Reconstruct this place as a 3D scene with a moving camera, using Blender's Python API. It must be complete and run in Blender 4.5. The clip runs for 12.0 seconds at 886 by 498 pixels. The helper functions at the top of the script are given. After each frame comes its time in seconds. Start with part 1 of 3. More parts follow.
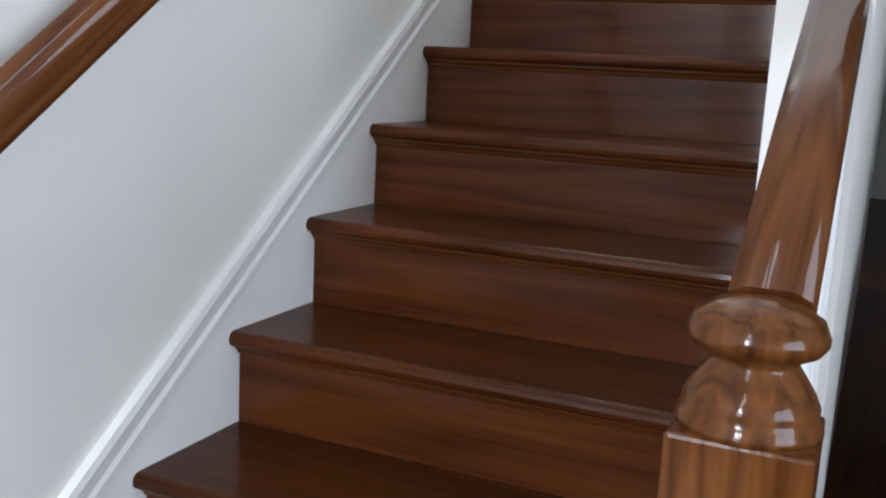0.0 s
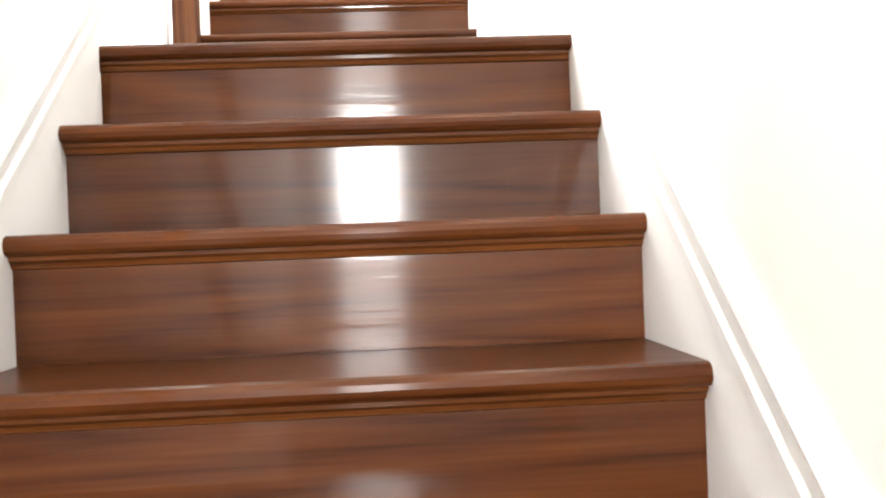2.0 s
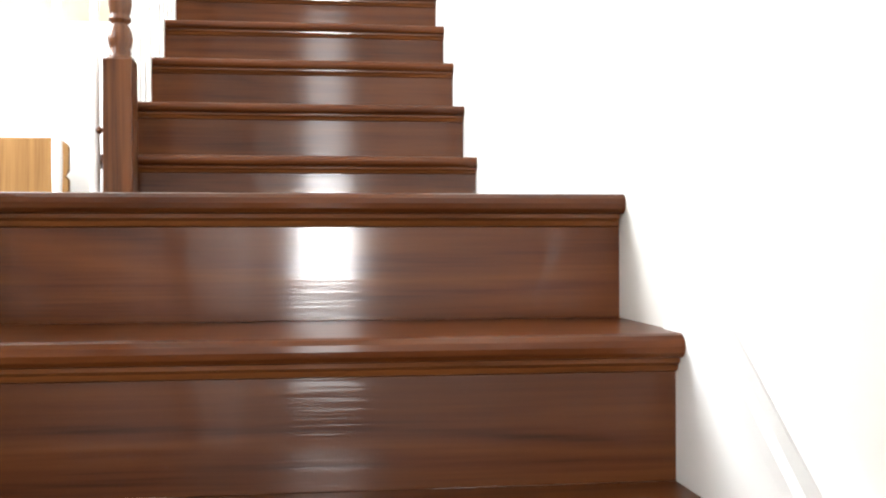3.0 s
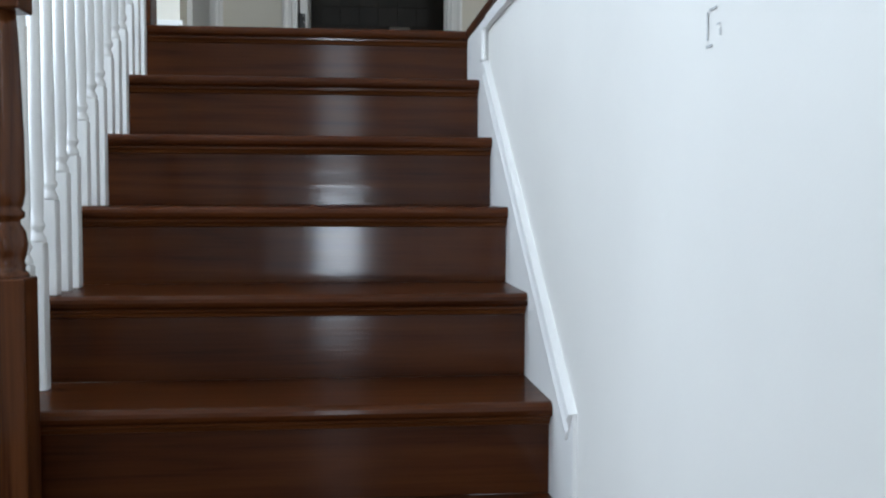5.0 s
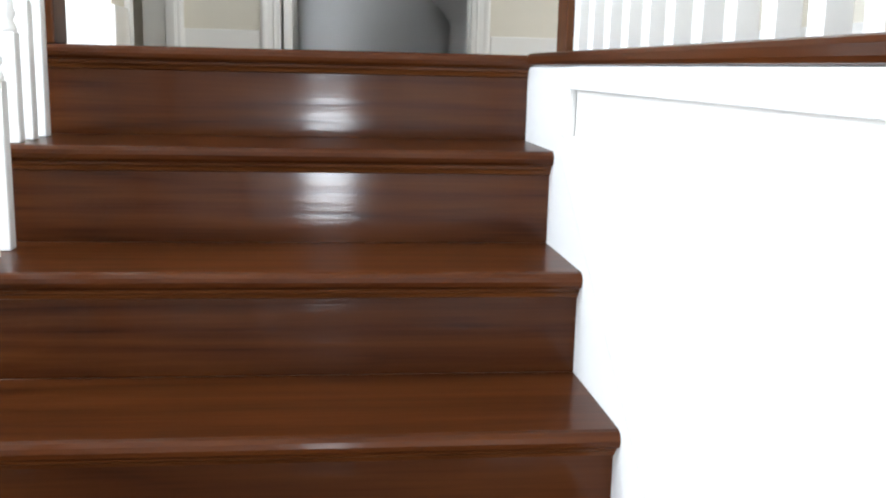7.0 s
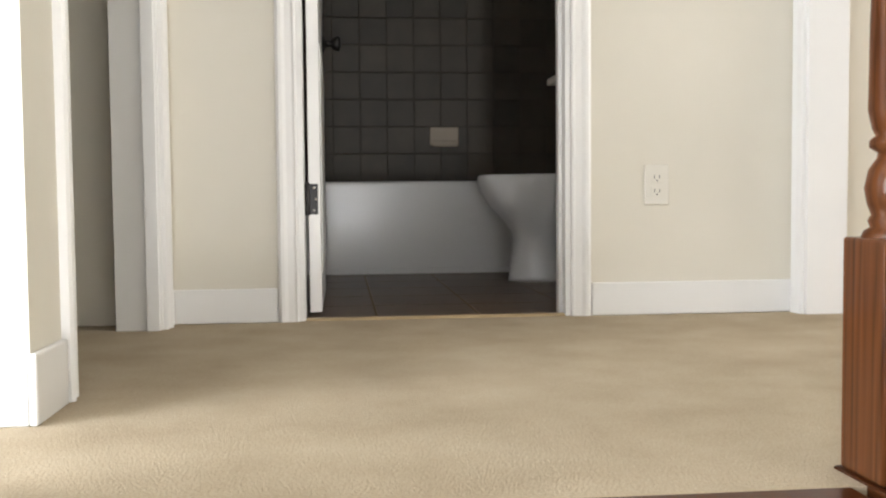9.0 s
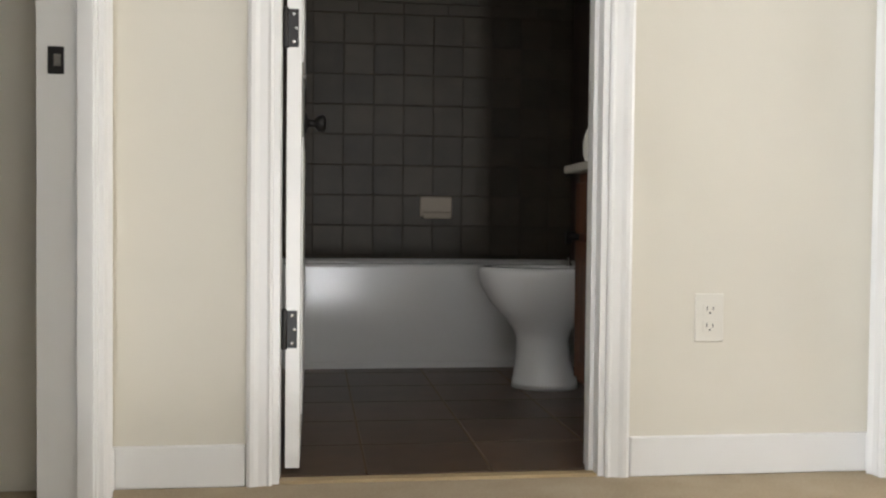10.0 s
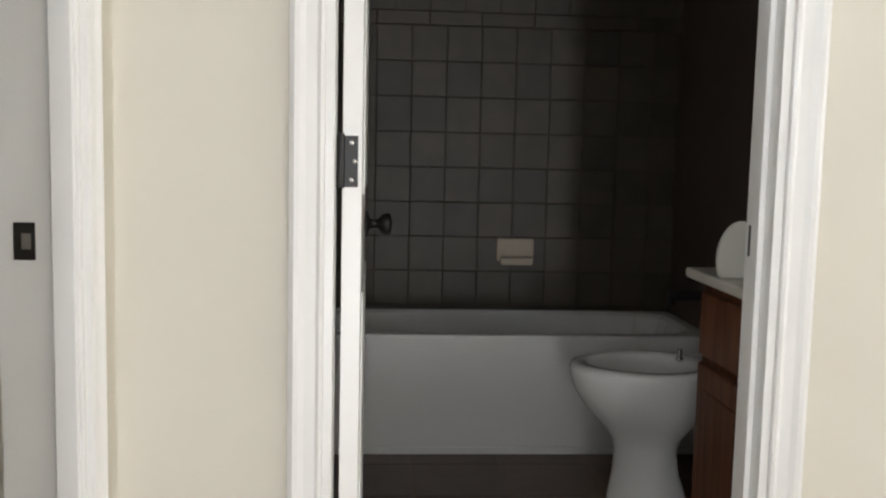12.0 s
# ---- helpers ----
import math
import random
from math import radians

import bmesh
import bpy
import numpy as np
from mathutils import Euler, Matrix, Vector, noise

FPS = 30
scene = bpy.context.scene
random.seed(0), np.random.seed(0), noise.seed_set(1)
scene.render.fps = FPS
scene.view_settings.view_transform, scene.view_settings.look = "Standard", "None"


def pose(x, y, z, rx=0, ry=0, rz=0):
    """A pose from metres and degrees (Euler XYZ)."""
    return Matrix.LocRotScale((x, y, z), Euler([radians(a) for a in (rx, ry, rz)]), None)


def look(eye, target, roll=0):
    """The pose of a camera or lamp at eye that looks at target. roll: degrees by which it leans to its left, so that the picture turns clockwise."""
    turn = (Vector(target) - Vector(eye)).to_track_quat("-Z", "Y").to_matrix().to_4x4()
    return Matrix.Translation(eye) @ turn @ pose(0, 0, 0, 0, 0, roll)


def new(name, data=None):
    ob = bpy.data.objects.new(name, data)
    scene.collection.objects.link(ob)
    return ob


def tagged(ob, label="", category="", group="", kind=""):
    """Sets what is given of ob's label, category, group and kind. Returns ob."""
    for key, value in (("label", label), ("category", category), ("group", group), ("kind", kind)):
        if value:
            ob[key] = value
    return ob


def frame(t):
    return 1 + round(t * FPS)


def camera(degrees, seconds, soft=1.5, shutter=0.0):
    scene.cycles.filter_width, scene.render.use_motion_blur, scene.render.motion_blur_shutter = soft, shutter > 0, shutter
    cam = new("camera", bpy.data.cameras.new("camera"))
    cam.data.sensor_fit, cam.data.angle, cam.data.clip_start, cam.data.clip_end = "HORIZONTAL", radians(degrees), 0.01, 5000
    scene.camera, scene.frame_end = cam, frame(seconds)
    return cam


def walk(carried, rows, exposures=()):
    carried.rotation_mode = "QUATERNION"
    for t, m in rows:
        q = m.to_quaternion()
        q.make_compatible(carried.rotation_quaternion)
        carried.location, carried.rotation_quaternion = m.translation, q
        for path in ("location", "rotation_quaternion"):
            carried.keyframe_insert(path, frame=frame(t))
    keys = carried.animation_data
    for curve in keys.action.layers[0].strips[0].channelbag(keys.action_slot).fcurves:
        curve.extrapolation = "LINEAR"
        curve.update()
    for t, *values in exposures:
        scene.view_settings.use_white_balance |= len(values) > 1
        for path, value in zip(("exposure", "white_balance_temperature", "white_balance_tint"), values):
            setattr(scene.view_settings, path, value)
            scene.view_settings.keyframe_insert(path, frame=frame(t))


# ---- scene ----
cam = camera(49.33, 12.0, soft=2.2)
ROWS = [
    (0.0, pose(1.071, -1.422, 0.500, 79.45, -2.93, 24.64)),
    (0.5, pose(0.801, -1.180, 0.497, 79.28, -2.01, 13.12)),
    (1.0, pose(0.645, -0.878, 0.515, 82.51, 0.56, 4.81)),
    (1.5, pose(0.584, -0.545, 0.580, 87.49, 2.37, 0.51)),
    (2.0, look((0.525, -0.340, 0.710), (0.658, 1.656, 0.693), -2.2)),
    (2.5, pose(0.450, -0.090, 0.892, 89.35, 0.85, -6.88)),
    (3.0, pose(0.483, 0.162, 1.028, 90.04, 0.20, -6.84)),
    (3.5, look((0.498, 0.378, 1.212), (0.722, 2.365, 1.153), -0.6)),
    (3.7, pose(0.454, 0.416, 1.285, 88.09, 1.19, -7.47)),
    (5.5, pose(0.527, 1.404, 1.828, 85.17, -0.51, -5.54)),
    (6.0, pose(0.504, 1.627, 1.976, 80.76, -1.04, -5.86)),
    (6.5, pose(0.469, 1.838, 2.112, 79.46, -1.79, -6.77)),
    (6.7, pose(0.486, 1.933, 2.153, 79.11, -1.35, -6.59)),
    (8.3, look((0.433, 2.898, 2.326), (0.649, 4.878, 2.144), 1.4)),
    (8.5, look((0.425, 2.986, 2.394), (0.620, 4.971, 2.248), 1.5)),
    (9.0, look((0.398, 3.225, 2.557), (0.605, 5.211, 2.455), -0.5)),
    (9.5, look((0.323, 3.503, 2.743), (0.594, 5.483, 2.657), 1.5)),
    (10.0, look((0.368, 3.748, 2.820), (0.633, 5.730, 2.761), 0.6)),
    (10.5, look((0.363, 3.929, 2.954), (0.629, 5.908, 2.843), 0.8)),
    (11.0, look((0.355, 4.120, 3.059), (0.597, 6.100, 2.910), 0.8)),
    (11.5, look((0.371, 4.195, 3.182), (0.580, 6.170, 2.950), 1.0)),
    (12.0, look((0.360, 4.353, 3.290), (0.502, 6.337, 3.080), 1.3)),
]
EXPOSURES = [(0.0, -0.6, 6100, 11), (0.5, 0.55, 6700, 12), (1.0, 1.1, 7000, 12), (2.0, 1.25, 7050, 12), (2.5, 1.2, 7000, 12), (3.0, 0.85, 6800, 11), (3.7, 0.2, 6500, 10), (5.3, -1.25, 5700, 6),
             (6.0, -1.3, 5700, 6), (6.7, -0.35, 6000, 8), (8.3, 0.3, 6700, 12), (9.0, 0.1, 6700, 12), (9.5, 0.05, 6600, 12), (10.5, 0.0, 6600, 12), (11.0, -0.05, 6600, 12), (12.0, 0.1, 6500, 12)]
walk(cam, ROWS, EXPOSURES)

# ---------------------------------------------------------------- plan
RISE, GO, NOSE = 0.185, 0.2566, 0.034
W = 0.92                      # clear width of the stair, left wall at x = 0
GROUND = -3 * RISE            # lower floor
LAND = 6 * RISE               # landing level
YB = 2.90                     # first nosing of the upper flight
NB = 6                        # risers in the upper flight
YT, ZT = YB + (NB - 1) * GO, (6 + NB) * RISE   # top nosing and upper floor
CEIL = ZT + 2.44
YW = YT + 1.757               # hall face of the bathroom wall
XHL, XHR = -0.075, 1.715        # hall side walls
DOOR_H = 2.05

# ---------------------------------------------------------------- world and light
world = bpy.data.worlds.new("world")
scene.world = world
world.use_nodes = True
wn = world.node_tree
sky = wn.nodes.new("ShaderNodeTexSky")
sky.sky_type, sky.sun_disc, sky.sun_elevation, sky.sun_rotation = "NISHITA", False, radians(40), radians(200)
wn.links.new(sky.outputs["Color"], wn.nodes["Background"].inputs["Color"])
wn.nodes["Background"].inputs["Strength"].default_value = 0.10
sun_data = bpy.data.lights.new("sun", "SUN")
sun_data.energy, sun_data.angle, sun_data.color = 2.0, radians(0.5), (1.0, 0.95, 0.88)
sun = new("sun", sun_data)
sun.matrix_world = look((-2, -14, 14), (0, 0, 0))


def area_lamp(name, x, y, z, w, h, rx, rz, power, color=(0.93, 0.96, 1.0)):
    d = bpy.data.lights.new(name, "AREA")
    d.shape, d.size, d.size_y, d.energy, d.color = "RECTANGLE", w, h, power, color
    ob = new(name, d)
    ob.matrix_world = pose(x, y, z, rx, 0, rz)
    return ob


# area lamps in unseen openings: added for foyer and stair, inferred for upper rooms
# riser glints: front strip stands in for a lamp carried at the camera
area_lamp("glint_lamp_mid", 0.47, -4.33, 1.25, 0.42, 1.0, 90, 0, 125)
area_lamp("glint_lamp_low", 0.47, -4.33, 0.35, 0.42, 0.62, 90, 0, 14)
area_lamp("glint_lamp_high", 0.47, -4.33, 2.9, 0.42, 2.1, 90, 0, 48)
# added fill from the right, brightens the left stair wall
area_lamp("fill_lamp_right", 4.83, -2.6, 1.0, 2.6, 2.2, 90, 90, 260, (0.78, 0.88, 1.0))
# upstairs window is inferred, its place chosen to brighten the right wall
area_lamp("light_stairwell", -2.43, 3.15, 3.2, 1.7, 2.1, 90, -90, 250, (0.86, 0.93, 1.0))
# added fill for the lower flight's right wall, no known source here
area_lamp("fill_lamp_left", -2.43, 0.4, 3.2, 1.6, 2.1, 90, -90, 95, (0.88, 0.94, 1.0))
area_lamp("light_bedroom", 4.83, YT + 0.7, ZT + 1.3, 1.6, 1.5, 90, 90, 58, (1.0, 0.98, 0.95))

# ---------------------------------------------------------------- materials
def mat(name, base, rough=0.5, metal=0.0, coat=0.0, spec=0.5):
    m = bpy.data.materials.new(name)
    m.use_nodes = True
    b = m.node_tree.nodes["Principled BSDF"]
    b.inputs["Base Color"].default_value = (*base, 1)
    b.inputs["Roughness"].default_value = rough
    b.inputs["Metallic"].default_value = metal
    b.inputs["Coat Weight"].default_value = coat
    b.inputs["Coat Roughness"].default_value = 0.09
    b.inputs["Specular IOR Level"].default_value = spec
    return m, m.node_tree.nodes, m.node_tree.links, b


def ramp(nodes, stops):
    r = nodes.new("ShaderNodeValToRGB")
    e = r.color_ramp.elements
    while len(e) < len(stops):
        e.new(0.5)
    for el, (p, c) in zip(e, stops):
        el.position, el.color = p, (*c, 1)
    return r


def wood(name, dark, mid, light, axis, rough=0.28, coat=0.5, scale=1.0, tone=0.35):
    """Stained oak: cathedral grain along one axis, pores, and each board its own tone."""
    m, n, l, b = mat(name, mid, rough, 0, coat, 0.05)
    tc = n.new("ShaderNodeTexCoord")
    info = n.new("ShaderNodeObjectInfo")
    off = n.new("ShaderNodeVectorMath")
    off.operation = "SCALE"
    off.inputs[0].default_value = (3.1, 5.7, 7.3)
    l.new(info.outputs["Random"], off.inputs["Scale"])
    add = n.new("ShaderNodeVectorMath")
    l.new(tc.outputs["Object"], add.inputs[0])
    l.new(off.outputs[0], add.inputs[1])
    mp = n.new("ShaderNodeMapping")
    s = [7.0 * scale, 7.0 * scale, 7.0 * scale]
    for c in axis:
        s["xyz".index(c)] = 0.42 * scale
    mp.inputs["Scale"].default_value = s
    l.new(add.outputs[0], mp.inputs["Vector"])
    nz = n.new("ShaderNodeTexNoise")
    nz.inputs["Scale"].default_value, nz.inputs["Detail"].default_value = 1.0, 1.6
    l.new(mp.outputs[0], nz.inputs["Vector"])
    wv = n.new("ShaderNodeMath")
    wv.operation = "MULTIPLY"
    wv.inputs[1].default_value = 15.0
    l.new(nz.outputs["Fac"], wv.inputs[0])
    sn = n.new("ShaderNodeMath")
    sn.operation = "PINGPONG"
    sn.inputs[1].default_value = 1.0
    l.new(wv.outputs[0], sn.inputs[0])
    fine = n.new("ShaderNodeTexNoise")
    mp2 = n.new("ShaderNodeMapping")
    s2 = [170.0, 170.0, 170.0]
    for c in axis:
        s2["xyz".index(c)] = 5.0
    mp2.inputs["Scale"].default_value = s2
    l.new(add.outputs[0], mp2.inputs["Vector"])
    l.new(mp2.outputs[0], fine.inputs["Vector"])
    fine.inputs["Scale"].default_value, fine.inputs["Detail"].default_value = 1.0, 2.0
    mix = n.new("ShaderNodeMath")
    mix.operation = "MULTIPLY_ADD"
    l.new(fine.outputs["Fac"], mix.inputs[0])
    mix.inputs[1].default_value = 0.85
    soft = n.new("ShaderNodeMath")
    soft.operation = "MULTIPLY"
    soft.inputs[1].default_value = 0.50
    l.new(sn.outputs[0], soft.inputs[0])
    l.new(soft.outputs[0], mix.inputs[2])
    rp = ramp(n, [(0.18, dark), (0.50, mid), (1.0, light)])
    l.new(mix.outputs[0], rp.inputs[0])
    big = n.new("ShaderNodeTexNoise")
    big.inputs["Scale"].default_value = 2.2
    l.new(add.outputs[0], big.inputs["Vector"])
    hsv = n.new("ShaderNodeHueSaturation")
    val = n.new("ShaderNodeMapRange")
    val.inputs["To Min"].default_value, val.inputs["To Max"].default_value = 1 - tone, 1 + tone
    sm = n.new("ShaderNodeMath")
    sm.operation = "MULTIPLY_ADD"
    l.new(info.outputs["Random"], sm.inputs[0])
    sm.inputs[1].default_value = 0.5
    hb = n.new("ShaderNodeMath")
    hb.operation = "MULTIPLY"
    hb.inputs[1].default_value = 0.5
    l.new(big.outputs["Fac"], hb.inputs[0])
    l.new(hb.outputs[0], sm.inputs[2])
    l.new(sm.outputs[0], val.inputs["Value"])
    l.new(val.outputs[0], hsv.inputs["Value"])
    l.new(rp.outputs[0], hsv.inputs["Color"])
    l.new(hsv.outputs[0], b.inputs["Base Color"])
    bp = n.new("ShaderNodeBump")
    bp.inputs["Strength"].default_value, bp.inputs["Distance"].default_value = 0.10, 0.002
    l.new(mix.outputs[0], bp.inputs["Height"])
    l.new(bp.outputs[0], b.inputs["Normal"])
    l.new(bp.outputs[0], b.inputs["Coat Normal"])
    return m


def paint(name, base, rough=0.55, var=0.05, bump=0.05, scale=3.0, fine=220.0):
    """Brushed or rolled paint: faint patches and orange-peel."""
    m, n, l, b = mat(name, base, rough)
    tc = n.new("ShaderNodeTexCoord")
    nz = n.new("ShaderNodeTexNoise")
    nz.inputs["Scale"].default_value, nz.inputs["Detail"].default_value = scale, 4
    l.new(tc.outputs["Object"], nz.inputs["Vector"])
    rp = ramp(n, [(0.3, tuple(c * (1 - var) for c in base)), (0.7, tuple(min(1, c * (1 + var * 0.5)) for c in base))])
    l.new(nz.outputs["Fac"], rp.inputs[0])
    l.new(rp.outputs[0], b.inputs["Base Color"])
    f = n.new("ShaderNodeTexNoise")
    f.inputs["Scale"].default_value, f.inputs["Detail"].default_value = fine, 2
    l.new(tc.outputs["Object"], f.inputs["Vector"])
    bp = n.new("ShaderNodeBump")
    bp.inputs["Strength"].default_value, bp.inputs["Distance"].default_value = bump, 0.002
    l.new(f.outputs["Fac"], bp.inputs["Height"])
    l.new(bp.outputs[0], b.inputs["Normal"])
    return m


OAK_X = wood("oak_along_x", (0.022, 0.0054, 0.0013), (0.046, 0.0122, 0.0029), (0.070, 0.0200, 0.0049), "x", 0.40, 0.27, 1.1, 0.42)
OAK_Y = wood("oak_along_y", (0.022, 0.0054, 0.0013), (0.046, 0.0122, 0.0029), (0.070, 0.0200, 0.0049), "y", 0.40, 0.27, 1.1, 0.42)
# cove oak made lighter: the edge sheen from above is in its colour
OAK_SHEEN = wood("oak_cove_sheen", (0.034, 0.0095, 0.0024), (0.070, 0.0212, 0.0055), (0.102, 0.0325, 0.0090), "x", 0.36, 0.32, 1.4, 0.30)
OAK_NEWEL = wood("oak_newel", (0.018, 0.0046, 0.0012), (0.074, 0.0240, 0.0058), (0.125, 0.0440, 0.0110), "z", 0.30, 0.45, 3.0, 0.2)
OAK_Z = wood("oak_upright", (0.026, 0.0080, 0.0028), (0.064, 0.0200, 0.0064), (0.100, 0.034, 0.0110), "z", 0.28, 0.45, 2.0, 0.2)
OAK_RAIL = wood("oak_rail", (0.030, 0.0088, 0.0026), (0.080, 0.0255, 0.0070), (0.118, 0.0400, 0.0115), "yz", 0.30, 0.4, 2.6, 0.2)
CABINET = wood("vanity_wood", (0.05, 0.018, 0.008), (0.11, 0.04, 0.018), (0.16, 0.06, 0.027), "z", rough=0.4, coat=0.15)
CHAIRWOOD = wood("honey_wood", (0.17, 0.085, 0.030), (0.23, 0.118, 0.043), (0.28, 0.15, 0.058), "z", rough=0.45, coat=0.1, tone=0.1)
WALL = paint("wall_white", (0.74, 0.72, 0.68), 0.6, 0.03)
CREAM = paint("wall_cream", (0.74, 0.70, 0.61), 0.6, 0.03)
TRIM = paint("trim_white", (0.82, 0.81, 0.79), 0.30, 0.02, 0.012, 5.0, 120.0)
CEILM = paint("ceiling_white", (0.80, 0.79, 0.77), 0.8, 0.03, 0.2)
PORCELAIN = paint("porcelain", (0.78, 0.77, 0.75), 0.08, 0.02, 0.0)
TUBM = paint("tub_enamel", (0.74, 0.73, 0.71), 0.16, 0.02, 0.0)
PLASTIC = paint("white_plastic", (0.76, 0.73, 0.66), 0.35, 0.02, 0.0)
BRONZE = paint("dark_bronze", (0.012, 0.010, 0.009), 0.42, 0.2, 0.02)
SCREW = mat("screw_steel", (0.55, 0.54, 0.52), 0.25, 1.0)[0]
CHROME = mat("chrome", (0.75, 0.75, 0.76), 0.08, 1.0)[0]
SLOT = mat("slot_dark", (0.02, 0.02, 0.02), 0.6)[0]
COUNTER = paint("counter_top", (0.66, 0.62, 0.54), 0.25, 0.06, 0.0, 12.0)
BRASS = paint("threshold_wood", (0.42, 0.31, 0.17), 0.4, 0.1, 0.05, 8.0)
LEATHER = paint("dark_red_leather", (0.055, 0.012, 0.012), 0.35, 0.25, 0.2, 6.0, 90.0)
FLOORGROUT = paint("floor_grout", (0.20, 0.145, 0.095), 0.85, 0.15, 0.2)
SCUFF = paint("grey_scuff", (0.50, 0.50, 0.50), 0.7, 0.3, 0.1, 60.0)
# even dark taupe for the bathroom's right side
DARKTAUPE = paint("dark_taupe", (0.085, 0.062, 0.048), 0.6, 0.1)
ALMOND = paint("almond_ceramic", (0.50, 0.43, 0.34), 0.15, 0.04, 0.0)
GROUT = paint("grout", (0.058, 0.045, 0.029), 0.85, 0.1, 0.2)
GLASS, _n, _l, _b = mat("window_glass", (0.95, 0.97, 0.97), 0.02)
_b.inputs["Transmission Weight"].default_value = 1.0


def tile_mat(name, a, b2, rough):
    m, n, l, b = mat(name, a, rough)
    tc = n.new("ShaderNodeTexCoord")
    info = n.new("ShaderNodeObjectInfo")
    add = n.new("ShaderNodeVectorMath")
    off = n.new("ShaderNodeVectorMath")
    off.operation = "SCALE"
    off.inputs[0].default_value = (9.0, 4.0, 6.0)
    l.new(info.outputs["Random"], off.inputs["Scale"])
    l.new(tc.outputs["Object"], add.inputs[0])
    l.new(off.outputs[0], add.inputs[1])
    nz = n.new("ShaderNodeTexNoise")
    nz.inputs["Scale"].default_value, nz.inputs["Detail"].default_value = 9, 6
    l.new(add.outputs[0], nz.inputs["Vector"])
    mx = n.new("ShaderNodeMath")
    mx.operation = "MULTIPLY_ADD"
    mx.inputs[1].default_value = 0.4
    l.new(info.outputs["Random"], mx.inputs[0])
    sub = n.new("ShaderNodeMath")
    sub.operation = "MULTIPLY"
    sub.inputs[1].default_value = 0.8
    l.new(nz.outputs["Fac"], sub.inputs[0])
    l.new(sub.outputs[0], mx.inputs[2])
    rp = ramp(n, [(0.3, a), (0.85, b2)])
    l.new(mx.outputs[0], rp.inputs[0])
    l.new(rp.outputs[0], b.inputs["Base Color"])
    bp = n.new("ShaderNodeBump")
    bp.inputs["Strength"].default_value, bp.inputs["Distance"].default_value = 0.25, 0.004
    l.new(nz.outputs["Fac"], bp.inputs["Height"])
    l.new(bp.outputs[0], b.inputs["Normal"])
    return m


SLATE = tile_mat("brown_floor_tile", (0.065, 0.037, 0.022), (0.12, 0.072, 0.044), 0.40)
WALLTILE = tile_mat("taupe_wall_tile", (0.040, 0.031, 0.019), (0.074, 0.057, 0.036), 0.50)


def carpet_mat():
    m, n, l, b = mat("beige_carpet", (0.45, 0.36, 0.25), 0.95, spec=0.1)
    tc = n.new("ShaderNodeTexCoord")
    nz = n.new("ShaderNodeTexNoise")
    nz.inputs["Scale"].default_value, nz.inputs["Detail"].default_value = 260, 3
    l.new(tc.outputs["Object"], nz.inputs["Vector"])
    big = n.new("ShaderNodeTexNoise")
    big.inputs["Scale"].default_value, big.inputs["Detail"].default_value = 5, 5
    l.new(tc.outputs["Object"], big.inputs["Vector"])
    mx = n.new("ShaderNodeMath")
    mx.operation = "MULTIPLY_ADD"
    mx.inputs[1].default_value = 0.5
    l.new(nz.outputs["Fac"], mx.inputs[0])
    hf = n.new("ShaderNodeMath")
    hf.operation = "MULTIPLY"
    hf.inputs[1].default_value = 0.5
    l.new(big.outputs["Fac"], hf.inputs[0])
    l.new(hf.outputs[0], mx.inputs[2])
    rp = ramp(n, [(0.30, (0.31, 0.245, 0.168)), (0.52, (0.41, 0.335, 0.238)), (0.72, (0.48, 0.405, 0.300))])
    l.new(mx.outputs[0], rp.inputs[0])
    l.new(rp.outputs[0], b.inputs["Base Color"])
    bp = n.new("ShaderNodeBump")
    bp.inputs["Strength"].default_value, bp.inputs["Distance"].default_value = 0.7, 0.006
    l.new(mx.outputs[0], bp.inputs["Height"])
    l.new(bp.outputs[0], b.inputs["Normal"])
    return m


CARPET = carpet_mat()

# ---------------------------------------------------------------- mesh helpers
def finish(name, bm, material, parent=None, smooth=False, loc=(0, 0, 0)):
    bmesh.ops.recalc_face_normals(bm, faces=bm.faces)
    me = bpy.data.meshes.new(name)
    bm.to_mesh(me)
    bm.free()
    me.materials.append(material)
    if smooth:
        for p in me.polygons:
            p.use_smooth = True
    ob = new(name, me)
    ob.location = loc
    if parent:
        ob.parent = parent
    return ob


def add_box(bm, lo, hi, bev=0.0, seg=2):
    r = bmesh.ops.create_cube(bm, size=1.0)
    c = [(a + b) / 2 for a, b in zip(lo, hi)]
    s = [max(b - a, 1e-4) for a, b in zip(lo, hi)]
    for v in r["verts"]:
        v.co = Vector((c[0] + v.co.x * s[0], c[1] + v.co.y * s[1], c[2] + v.co.z * s[2]))
    if bev:
        es = list({e for v in r["verts"] for e in v.link_edges})
        bmesh.ops.bevel(bm, geom=es, offset=bev, segments=seg, affect="EDGES", profile=0.5)


def box(name, lo, hi, material, bev=0.0, parent=None, seg=2):
    bm = bmesh.new()
    add_box(bm, lo, hi, bev, seg)
    return finish(name, bm, material, parent)


